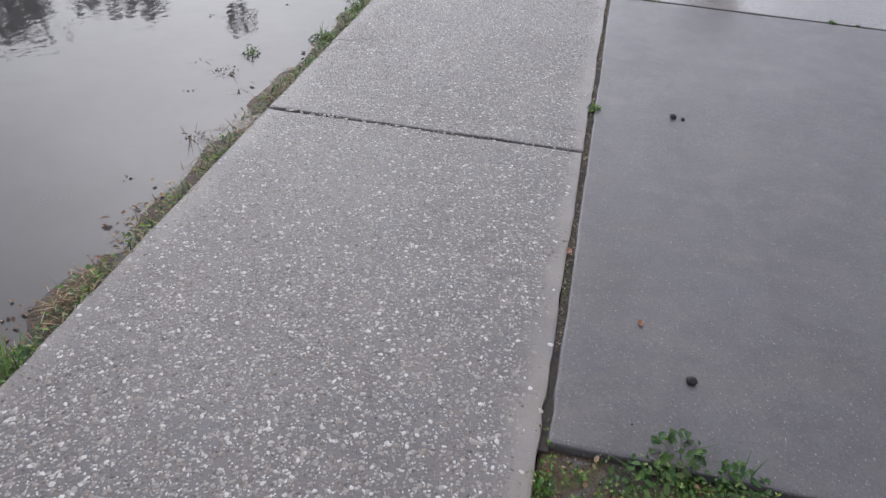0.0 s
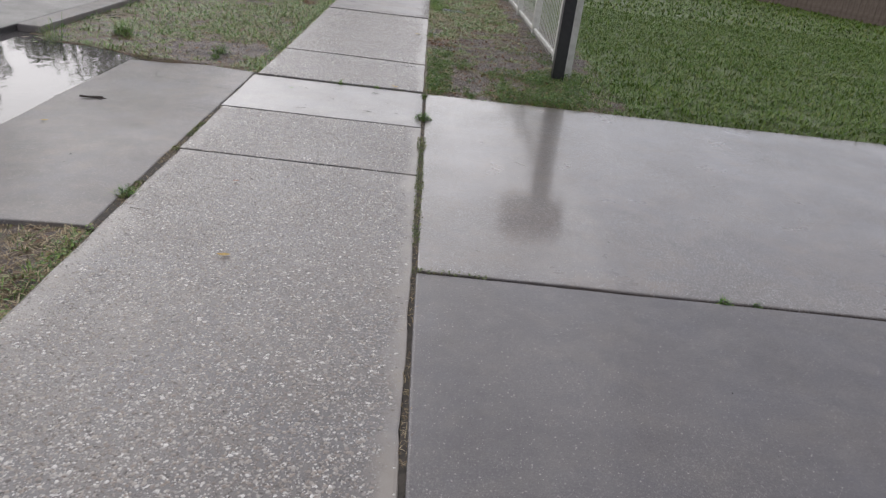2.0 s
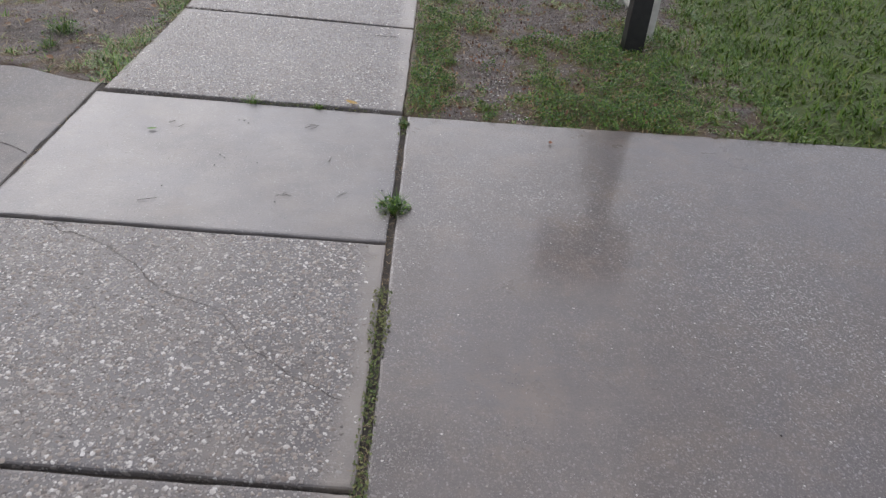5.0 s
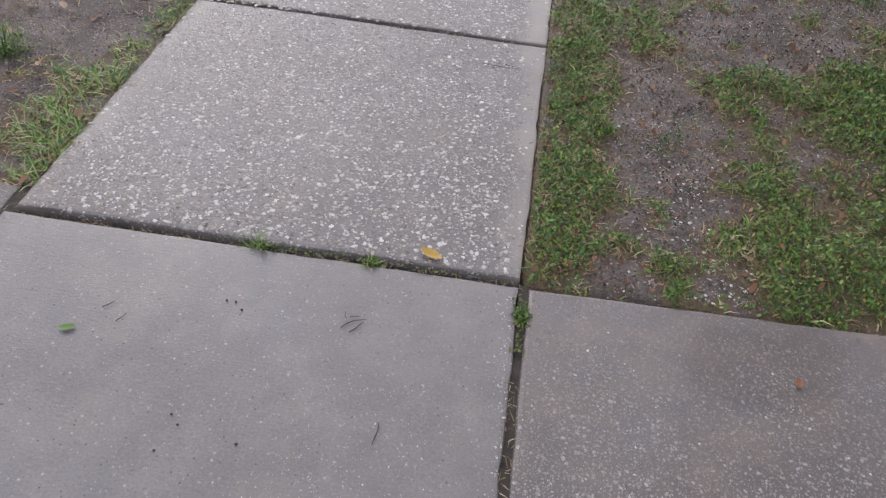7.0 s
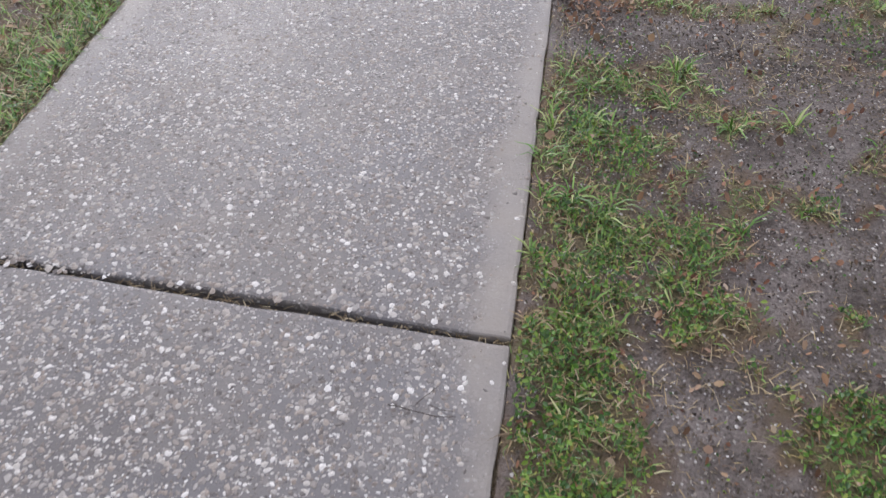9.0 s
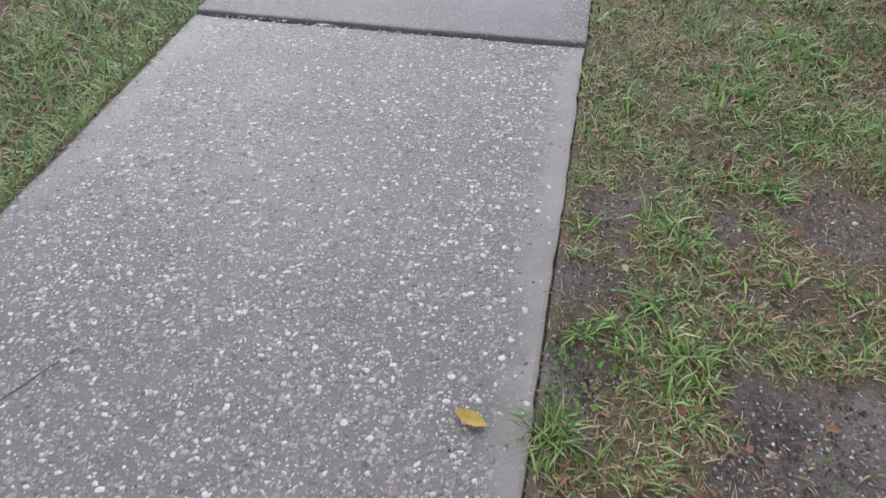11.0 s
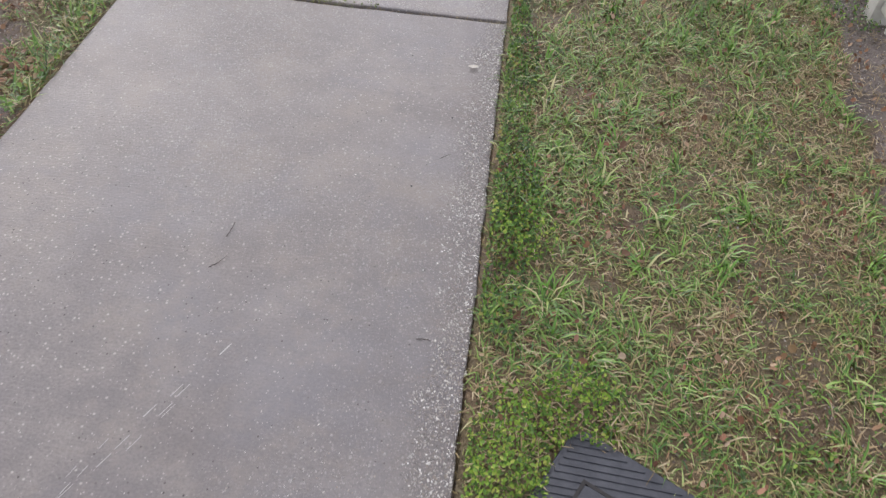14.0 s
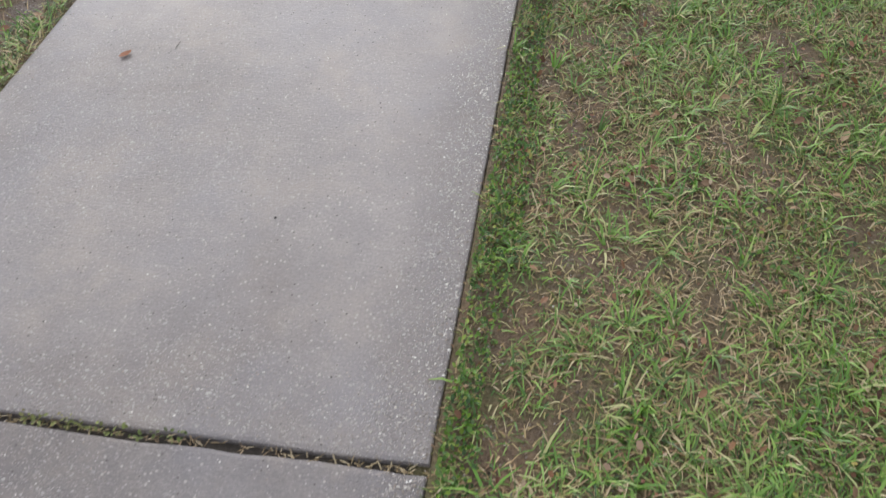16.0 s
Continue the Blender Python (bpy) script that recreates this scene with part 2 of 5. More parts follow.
COARSE = blade_material("coarse_blades", [(0.0, (0.06, 0.14, 0.018)), (0.5, (0.13, 0.305, 0.030)), (0.85, (0.27, 0.45, 0.08)), (1.0, (0.56, 0.52, 0.26))], 0.32, tan=0.12, sheen=0.65)
MOSS = blade_material("joint_moss_leaves", [(0.0, (0.05, 0.08, 0.022)), (0.5, (0.12, 0.18, 0.04)), (1.0, (0.22, 0.20, 0.08))])
UNDER = blade_material("undergrowth", [(0.0, (0.07, 0.13, 0.022)), (0.30, (0.18, 0.26, 0.06)), (0.5, (0.33, 0.31, 0.11)), (0.8, (0.47, 0.34, 0.17)), (1.0, (0.33, 0.18, 0.10))], 0.4, sheen=0.6)
MULCH = blade_material("rotting_litter", [(0.0, (0.07, 0.045, 0.032)), (0.5, (0.17, 0.105, 0.07)), (1.0, (0.36, 0.27, 0.19))], 0.7)
STRAW = blade_material("dead_straw", [(0.0, (0.12, 0.08, 0.05)), (0.5, (0.37, 0.27, 0.15)), (1.0, (0.60, 0.50, 0.33))], 0.7)


def plain(name, a, b, rough, scale=30.0, bump=0.2, **more):
    m = Tree(name)
    n = m.noise(scale, 5)
    return m.done(m.mix(m.ramp(n, 0.3, 0.7), a, b), rough, m.bump(m.noise(scale * 4, 3), bump, 0.003), **more)


def asphalt_material():
    m = Tree("wet_asphalt")
    d, col = m.voronoi(90)
    c = m.mix(m.split(col), (0.035, 0.035, 0.036), (0.085, 0.082, 0.08))
    c = m.mix(m.ramp(m.noise(1.5, 4), 0.4, 0.7, 0, 0.5), c, (0.11, 0.105, 0.10))
    return m.done(c, m.ramp(m.noise(2, 4), 0.3, 0.7, 0.28, 0.5), m.bump(d, 0.4, 0.006))


def water_material():
    m = Tree("murky_water")
    w = m.noise(5, 3, vec=m.stretch(1.0, 0.6))
    w2 = m.noise(26, 2)
    rd, rc = m.voronoi(2.6)
    ring = m.math("MULTIPLY", m.math("SINE", m.math("MULTIPLY", rd, 150.0)), m.math("MULTIPLY", m.ramp(rd, 0.10, 0.22, 1, 0), m.ramp(m.split(rc), 0.6, 0.62)))
    w = m.math("ADD", w, m.math("MULTIPLY", ring, 0.06))
    c = m.mix(m.ramp(m.noise(1.2, 4), 0.35, 0.7), (0.085, 0.078, 0.074), (0.13, 0.12, 0.115))
    return m.done(c, 0.03, m.bump(m.math("ADD", w, m.math("MULTIPLY", w2, 0.12)), 0.12, 0.012), IOR=1.33, Specular_IOR_Level=0.75)


ASPHALT, WATER = asphalt_material(), water_material()
BLACKPOST = plain("black_painted_post", (0.010, 0.010, 0.011), (0.024, 0.023, 0.023), 0.45, 25)
BOXMAT = plain("brown_enamel", (0.25, 0.105, 0.062), (0.32, 0.15, 0.09), 0.5, 20)
DARKLEAF = blade_material("dark_broad_leaves", [(0.0, (0.02, 0.07, 0.012)), (0.6, (0.05, 0.13, 0.022)), (1.0, (0.12, 0.20, 0.04))])
JOINTMAT = plain("joint_dirt", (0.035, 0.03, 0.025), (0.10, 0.085, 0.068), 0.85, 45, 0.8)
WHITEMETAL = plain("chalky_white_paint", (0.50, 0.49, 0.43), (0.76, 0.75, 0.70), 0.5, 14, 0.4)
FENCEWOOD = plain("weathered_fence_wood", (0.14, 0.10, 0.08), (0.24, 0.185, 0.15), 0.8, 12)
LIDMAT = plain("dark_grey_plastic_lid", (0.045, 0.049, 0.060), (0.085, 0.09, 0.105), 0.36, 40, 0.3)
NUTMAT = plain("black_husk", (0.008, 0.007, 0.007), (0.03, 0.026, 0.024), 0.4, 90)
TWIGMAT = plain("dark_twig", (0.025, 0.018, 0.014), (0.07, 0.05, 0.038), 0.7, 60)
BARK = plain("bark", (0.05, 0.042, 0.036), (0.10, 0.085, 0.07), 0.9, 10, 0.6)
CROWN = blade_material("tree_leaves", [(0.0, (0.03, 0.055, 0.012)), (1.0, (0.07, 0.11, 0.03))])
WETLEAF = plain("wet_grey_leaf", (0.10, 0.09, 0.08), (0.17, 0.155, 0.14), 0.3, 50)
YELLOW = plain("yellow_leaf", (0.42, 0.26, 0.04), (0.58, 0.38, 0.07), 0.5, 60)
BROWN = blade_material("fallen_brown_leaves", [(0.0, (0.10, 0.05, 0.03)), (0.5, (0.25, 0.12, 0.065)), (1.0, (0.40, 0.28, 0.18))])
GREENLEAF = plain("fresh_green_leaf", (0.10, 0.22, 0.03), (0.15, 0.28, 0.05), 0.45, 60)
PALECHIP = plain("pale_chip", (0.55, 0.52, 0.45), (0.72, 0.68, 0.60), 0.6, 80)
REDLEAF = plain("russet_leaf", (0.22, 0.075, 0.03), (0.34, 0.13, 0.05), 0.5, 60)


# ---- mesh helpers ----
def mesh_from(name, verts, faces, material, parent=None, label="", smooth=False):
    me = bpy.data.meshes.new(name)
    me.from_pydata([tuple(v) for v in verts], [], [tuple(f) for f in faces])
    me.materials.append(material)
    if smooth:
        me.polygons.foreach_set("use_smooth", [True] * len(me.polygons))
    ob = new(name, me)
    if parent:
        ob.parent = parent
    return tagged(ob, label)


def part(name, bm, material, parent=None, label="", smooth=False):
    me = bpy.data.meshes.new(name)
    bm.to_mesh(me)
    bm.free()
    me.materials.append(material)
    if smooth:
        me.polygons.foreach_set("use_smooth", [True] * len(me.polygons))
    ob = new(name, me)
    if parent:
        ob.parent = parent
    return tagged(ob, label)


def box(bm, x0, x1, y0, y1, z0, z1, bevel=0.0, m=None):
    made = bmesh.ops.create_cube(bm, size=1.0)["verts"]
    for v in made:
        v.co = Vector(((x0 + x1) / 2 + v.co.x * (x1 - x0), (y0 + y1) / 2 + v.co.y * (y1 - y0), (z0 + z1) / 2 + v.co.z * (z1 - z0)))
        if m:
            v.co = m @ v.co
    if bevel:
        edges = list({e for v in made for e in v.link_edges})
        bmesh.ops.bevel(bm, geom=edges, offset=bevel, segments=2, affect="EDGES", profile=0.6)
    return bm


def slab_mesh(name, x0, x1, y0, y1, material, agg, parent, top=None, step=0.03, wob=0.006, thick=0.11, bend=None):
    """A cast slab: gridded top with rounded, uneven arrises and sides; agg(x, y, dx) is how far the pebbles show."""
    def line(a, b):
        n = max(3, int(round((b - a - 0.04) / step)))
        return np.r_[a, a + 0.003, a + 0.011, np.linspace(a + 0.04, b - 0.04, n)[0:], b - 0.011, b - 0.003, b]
    xs, ys = line(x0, x1), line(y0, y1)
    nx, ny = len(xs), len(ys)
    verts, val = [], []
    drop = {0: 0.007, 1: 0.0022, 2: 0.0004}
    for j, y in enumerate(ys):
        for i, x in enumerate(xs):
            ei, ej = min(i, nx - 1 - i), min(j, ny - 1 - j)
            px, py = x, y
            if ei < 4:
                sgn = 1 if i < nx / 2 else -1
                px += sgn * (abs(nz(x0 * 3 + sgn, y, 2.3, 3)) * wob * 1.6 + max(0, nz(sgn * 9, y, 14, 7)) * wob * 1.5) * (1 - ei / 4)
            if ej < 4:
                sgn = 1 if j < ny / 2 else -1
                py += sgn * (abs(nz(x, y0 + sgn, 2.3, 5)) * wob + max(0, nz(x, sgn * 9, 14, 9)) * wob) * (1 - ej / 4)
            z = (top(x, y) if top else 0.0) + nz(x, y, 1.1, 2) * 0.003
            z -= max(drop.get(ei, 0), drop.get(ej, 0)) * (0.8 + 0.5 * nz(x, y, 9, 4))
            verts.append((px, py + (bend(x, (y - y0) / (y1 - y0)) if bend else 0.0), z))
            val.append(agg(x, y, x1 - x))
    faces = [(j * nx + i, j * nx + i + 1, (j + 1) * nx + i + 1, (j + 1) * nx + i) for j in range(ny - 1) for i in range(nx - 1)]
    ring = [i for i in range(nx)] + [j * nx + nx - 1 for j in range(1, ny)] + [(ny - 1) * nx + i for i in range(nx - 2, -1, -1)] + [j * nx for j in range(ny - 2, 0, -1)]
    b = len(verts)
    for k in ring:
        verts.append((verts[k][0], verts[k][1], verts[k][2] - thick))
        val.append(0.3)
    n = len(ring)
    faces += [(ring[k], b + k, b + (k + 1) % n, ring[(k + 1) % n]) for k in range(n)]
    faces.append(tuple(b + k for k in range(n - 1, -1, -1))[::-1])
    ob = mesh_from(name, verts, faces, material, parent, smooth=False)
    at = ob.data.attributes.new("agg", "FLOAT", "POINT")
    at.data.foreach_set("value", val)
    return ob


# ---- ground: one sheet, dished under the slabs and in the roadside swale ----
def smooth_step(a, b, v):
    t = min(1, max(0, (v - a) / (b - a)))
    return t * t * (3 - 2 * t)


def flare(x):
    """How far the apron's far edge swings out towards the street."""
    return 0.19 * smooth_step(0.0, 0.55, -W - 0.03 - x)


# bare and green places of the verge: x, y, half width, half length, more or less grass
PATCHES = [(0.11, 8.72, 0.07, 0.40, 0.65), (0.13, 9.36, 0.06, 0.11, 0.6), (0.72, 8.40, 0.20, 0.15, 0.6), (0.35, 8.75, 0.10, 0.48, -0.6), (0.72, 9.16, 0.26, 0.09, 0.5),
           (0.60, 8.86, 0.25, 0.08, -0.35), (0.33, 8.49, 0.025, 0.06, 0.8), (0.32, 8.31, 0.03, 0.03, 0.8), (0.75, 9.53, 0.25, 0.12, -0.45), (0.95, 9.9, 0.5, 0.5, -0.5),
           (0.24, 11.32, 0.08, 0.24, 0.5), (0.22, 11.05, 0.10, 0.12, 0.5), (0.53, 11.02, 0.16, 0.14, -0.45), (0.68, 11.56, 0.12, 0.12, -0.5), (0.48, 10.74, 0.16, 0.10, -0.55),
           (0.64, 11.29, 0.10, 0.05, 0.4), (0.56, 10.57, 0.030, 0.030, 0.35), (0.42, 10.56, 0.025, 0.025, 0.4), (0.245, 10.57, 0.030, 0.025, 0.4), (0.42, 10.42, 0.30, 0.10, -0.5), (0.13, 10.62, 0.12, 0.15, -0.5),
           (0.62, 11.63, 0.10, 0.10, -0.5), (-1.62, 8.95, 0.36, 0.40, -0.7), (-1.55, 8.58, 0.25, 0.07, 0.4), (-1.33, 8.7, 0.10, 0.5, 0.4), (0.66, 16.4, 0.10, 0.10, -0.8),
           (-1.48, 12.6, 0.10, 0.16, -0.9), (-1.5, 12.1, 0.15, 0.4, 0.4), (0.3, 1.45, 0.5, 0.3, 0.2), (-1.60, 14.2, 0.26, 0.55, -1.0), (0.80, 12.55, 0.10, 0.14, -0.6)]


def cover(x, y):
    """How grassy the ground is, 0 bare to 1 thick."""
    if x > 1.62:
        c = 0.9
    elif x > 0:
        c = 0.42 + 0.13 * smooth_step(8.9, 9.4, y) if y < 10.0 else 0.40 + 0.44 * smooth_step(11.0, 12.4, y)
        c -= 0.95 * smooth_step(1.00, 1.10, x + 0.10 * nz(x, y, 2.2, 1)) * (1 - smooth_step(1.38, 1.6, x + 0.06 * nz(x, y, 3, 6))) * smooth_step(9.6, 10.3, y)
    else:
        c = 0.58 if y > 8.2 else (0.38 if y > 4.2 else 0.25)
        if y > 8.2:
            c += 0.25 * smooth_step(9.2, 10.2, y)
    if 0 < x < 1.7 and y < 10.4:
        c += 0.42 * smooth_step(0.75, 1.05, x) * (1 - smooth_step(9.3, 10.2, y))
    c += (0.42 if y < 11 else 0.55) * nz(x, y, 2.6, 11) + (0.85 if y < 11 else 0.75) * nz(x, y, 7.0, 17) + (0.75 if y < 11 else 0.45) * nz(x, y, 21.0, 23)
    for px, py, rx, ry, d in PATCHES:
        r = ((x - px) / rx) ** 2 + ((y - py) / ry) ** 2
        if r < 4.5:
            c += d * (1 - smooth_step(0.2, 2.6, r + 0.9 * nz(x, y, 6, 21)))
    low = 0.46 * smooth_step(11.3, 11.9, y) if 0 < x < 0.98 else 0.0
    return min(1.0, max(low, c))


def ground_z(x, y):
    bumpy = 0.012 * nz(x, y, 3.1, 5) + 0.006 * nz(x, y, 11, 8)
    if x > 0:
        z = -0.004 - 0.013 * smooth_step(0.0, 0.08, x) + 0.006 * nz(x, y, 5, 33) + bumpy * smooth_step(0, 0.15, x) + 0.035 * smooth_step(0.15, 1.2, x)
        z -= (0.026 * (1 - smooth_step(8.15, 8.42, y - 0.03 * x)) * smooth_step(0.2, 0.9, x)) if y > 8 else 0.0
        if y < 8.16:
            z = -0.10 if y > 1.73 else z - 0.01
    elif x < -W:
        d = -W - x
        far = smooth_step(8.13, 8.27, y - flare(x) + 0.02 * nz(x, y, 3, 4) - 0.30 * smooth_step(0.8, 1.5, d + 0.2 * nz(x, y, 2, 4)))
        wet = -0.046 + 0.03 * nz(x, y, 4.3, 19) - 0.12 * smooth_step(0.05 + 0.05 * nz(x, y, 3.3, 19), 0.35, d) + bumpy * 0.8
        shore = smooth_step(4.66, 4.95, y + 0.20 * nz(x, y, 3.5, 9) + 0.10 * smooth_step(0.5, 0.0, d)) * (1 - smooth_step(5.22, 5.32, y)) * (1 - smooth_step(0.95, 1.25, d + 0.25 * nz(x, y, 3, 29)))
        wet = wet * (1 - shore) + (-0.022 - 0.026 * d + bumpy) * shore
        dry = -0.010 - 0.015 * smooth_step(0.0, 0.1, d) + bumpy * smooth_step(0, 0.1, d) - 0.03 * smooth_step(0.2, 1.8, d)
        z = wet * (1 - far) + dry * far
        if d > 2.0:
            z = z * (1 - smooth_step(2.0, 2.13, d)) - 0.13 * smooth_step(2.0, 2.13, d)
    elif x > -0.04 and not 1.6 < y < 8.2:
        z = -0.014
    elif x < -W + 0.03 and y > 8.4:
        z = -0.016
    else:
        z = -0.10
    if (-W - 0.015 < x < -W and y < 8.3) or (0 <= x < 0.012 and 1.6 < y < 8.2):
        z = min(z, -0.022)
    return z


def spread(near, far, step, grow):
    out, s = [near], step
    while abs(out[-1] - near) < far:
        out.append(out[-1] + s)
        s *= grow
    return out


xs = np.r_[spread(-3.6, 300, -0.12, 1.35)[:0:-1], np.arange(-3.6, -1.3, 0.045), [-1.24, -1.222, -1.2, -1.18, -0.9, -0.3, -0.05, -0.035, -0.001, 0.002, 0.02, 0.05], np.arange(0.09, 1.9, 0.045), spread(1.92, 300, 0.1, 1.25)]
ys = np.r_[spread(-1.5, 300, -0.3, 1.4)[:0:-1], np.arange(-1.5, 1.69, 0.05), [1.70, 1.715, 1.74], np.arange(1.8, 8.1, 0.05), [8.14, 8.155, 8.17], np.arange(8.2, 17.6, 0.05), spread(17.7, 300, 0.15, 1.25)]
gv, cv = [], []
for y in ys:
    for x in xs:
        gv.append((x, y, ground_z(x, y)))
        cv.append(1.6 if x > 1.66 and y > 8 else cover(x, y))
nx = len(xs)
gf = [(j * nx + i, j * nx + i + 1, (j + 1) * nx + i + 1, (j + 1) * nx + i) for j in range(len(ys) - 1) for i in range(nx - 1)]
ground = tagged(mesh_from("ground", gv, gf, SOIL, smooth=True), "bare wet sandy soil with thatch between the grass", "ground", kind="structure")
at = ground.data.attributes.new("cover", "FLOAT", "POINT")
at.data.foreach_set("value", cv)

# road beyond the swale, a hand's breadth above the standing water
bm = bmesh.new()
box(bm, -9.6, -3.36, -60, 120, -0.3, -0.005, 0.012)
bm.verts.ensure_lookup_table()
road = tagged(part("road", bm, ASPHALT), "wet grey asphalt street with a dark broken edge", "road", kind="structure")
bm = bmesh.new()
box(bm, -3.35, -3.16, 9.0, 60, -0.3, 0.0, 0.015)
kerb = tagged(part("kerb", bm, APRON), "flush concrete kerb strip along the street", "kerb", kind="structure")

# standing water
bm = bmesh.new()
bmesh.ops.create_grid(bm, x_segments=8, y_segments=24, size=0.5)
for v in bm.verts:
    v.co = Vector((-2.30 + v.co.x * 2.16, 2.5 + v.co.y * 16.0, WATER_Z))
puddle = tagged(part("puddle", bm, WATER), "still grey rainwater flooding the roadside swale", "puddle", kind="structure")

# ---- sidewalk ----
sidewalk = tagged(new("sidewalk"), "wet concrete sidewalk of washed-aggregate and troweled slabs", "sidewalk", kind="structure")


def agg_all(x, y, d):
    return smooth_step(0.01, 0.085, d + 0.035 * nz(x, y, 5, 3) + 0.03 * nz(x, y, 23, 3) - 0.045 * max(0, nz(0, y, 0.9, 5) + 0.1)) * (0.9 + 0.3 * nz(x, y, 2, 8)) * (0.35 + 0.65 * smooth_step(0.02, 0.12, x + W + 0.05 * nz(x, y, 3, 3) + 0.02 * nz(x, y, 9, 3)))


def agg_edge(x, y, d, y0, amount=1.0):
    a = 1 - smooth_step(0.035, 0.115, d + 0.035 * nz(x, y, 3.2, 3) + 0.03 * nz(x, y, 17, 5))
    b = 0.55 * (1 - smooth_step(0.03, 0.32, y - y0 + 0.15 * nz(x, y, 4, 5)))
    return min(1, max(a * amount, b * amount, 0.12 + 0.30 * nz(x, y, 1.9, 5)))


GAP = 0.012
for k in range(len(JOINTS) - 1):
    a, b = JOINTS[k] + GAP / 2, JOINTS[k + 1] - GAP / 2
    if k in (3, 6, 7, 8, 9):
        f = (lambda x, y, d, a=a, k=k: 0.05) if k == 3 else (lambda x, y, d, a=a, k=k: agg_edge(x, y, d, a, 1.0 if k == 6 else 0.75))
        mat = FILMED if k == 3 else SMOOTH if k == 6 else PALESLAB
    else:
        f, mat = agg_all, AGG
    lift = {4: 0.010, 6: 0.009, 5: 0.003}.get(k, 0.0)
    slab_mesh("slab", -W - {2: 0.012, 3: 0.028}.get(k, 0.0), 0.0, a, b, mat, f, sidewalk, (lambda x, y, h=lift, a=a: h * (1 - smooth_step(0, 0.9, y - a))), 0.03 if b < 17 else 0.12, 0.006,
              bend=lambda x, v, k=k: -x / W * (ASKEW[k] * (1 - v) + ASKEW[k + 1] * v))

# ---- driveway and its apron to the street ----
driveway = tagged(new("driveway"), "wide wet concrete driveway crossing beside the sidewalk", "driveway", kind="structure")
slab_mesh("slab", 0.013, 3.6, 1.715, 5.083, DARKSLAB, lambda x, y, d: 0.05 + 0.25 * max(0, nz(x, y, 1.2, 3)), driveway, None, 0.06)
slab_mesh("slab", 0.016, 3.6, 5.10, 8.155, DRIVE, lambda x, y, d: 0.34 + 0.5 * nz(x, y, 1.3, 3) + 0.3 * nz(x, y, 4, 4), driveway, None, 0.06, bend=lambda x, v: 0.03 * x * v)
slab_mesh("slab", 3.615, 12.0, 1.715, 5.083, DARKSLAB, lambda x, y, d: 0.05, driveway, None, 0.3)
slab_mesh("slab", 3.615, 12.0, 5.10, 8.155, DRIVE, lambda x, y, d: 0.2, driveway, None, 0.3, bend=lambda x, v: 0.03 * x * v)
def apron_fall(x, y):
    return -0.004 - 0.052 * smooth_step(0.0, 1.0, (-W - x + 0.16 * (y - 5.2) / 3 - 0.1) / 1.0) - 0.10 * smooth_step(0.9, 2.0, -W - x)


def apron_top(x, y):
    return apron_fall(x, y) + nz(x, y, 1.1, 2) * 0.003 + 0.0008


apron = tagged(new("driveway_apron"), "concrete driveway apron sloping down into the flooded swale", "driveway apron", kind="structure")
slab_mesh("slab", -3.34, -W - 0.036, 5.20, 8.255, APRON, lambda x, y, d: 0.22 + 0.3 * nz(x, y, 1.5, 3), apron,
          lambda x, y: apron_fall(x, y), 0.06, bend=lambda x, v: v * flare(x))


# ---- grass, straw and leaf mats (too many to count) ----
def blades(name, pts, length, width, lean, material, label, category="grass", tall=None, kind="stuff", az=None, droop=0.16):
    """Bent tapering blades, two segments each."""
    n = len(pts)
    if not n:
        return None
    p = np.asarray(pts, float)
    az = rng.uniform(0, 2 * np.pi, n) if az is None else np.asarray(az)
    le = np.clip(rng.normal(lean, 16, n), 5, 86) * np.pi / 180
    ln = length * rng.uniform(0.5, 1.3, n) * (1 if tall is None else np.asarray(tall))
    wd = width * rng.uniform(0.6, 1.3, n)
    dx, dy = np.cos(az), np.sin(az)
    sx, sy = -dy * wd / 2, dx * wd / 2
    def at(f, droop):
        a = le + droop
        return np.stack([p[:, 0] + dx * ln * f * np.sin(a), p[:, 1] + dy * ln * f * np.sin(a), p[:, 2] + np.maximum(ln * f * np.cos(a), 0.003)], 1)
    mid, tip = at(0.5, 0.0), at(1.0, droop)
    side = np.stack([sx, sy, 0 * sx], 1)
    v = np.empty((n, 5, 3))
    v[:, 0], v[:, 1], v[:, 2], v[:, 3], v[:, 4] = p - side, p + side, mid + side * 0.85, mid - side * 0.85, tip
    b = np.arange(n) * 5
    me = bpy.data.meshes.new(name)
    me.vertices.add(n * 5)
    me.vertices.foreach_set("co", v.ravel())
    loops = np.stack([b, b + 1, b + 2, b + 3, b + 3, b + 2, b + 4], 1).ravel()
    me.loops.add(n * 7)
    me.loops.foreach_set("vertex_index", loops)
    me.polygons.add(n * 2)
    starts = np.stack([np.arange(n) * 7, np.arange(n) * 7 + 4], 1).ravel()
    me.polygons.foreach_set("loop_start", starts)
    me.update(calc_edges=True)
    me.materials.append(material)
    return tagged(new(name, me), label, category, kind=kind)


def tufts(name, centres, per, length, width, material, label, spread_r=0.012, lean=48):
    """Clumps of long blades that fan out from one root each."""
    pts, az = [], []
    for x, y, z in centres:
        a0 = rng.uniform(0, 2 * np.pi)
        for k in range(int(rng.integers(per // 2, per + 1))):
            a = a0 + rng.normal(0, 1.5)
            r = spread_r * rng.random()
            pts.append((x + r * math.cos(a), y + r * math.sin(a), z))
            az.append(a)
    return blades(name, pts, length, width, lean, material, label, az=az, droop=0.42)


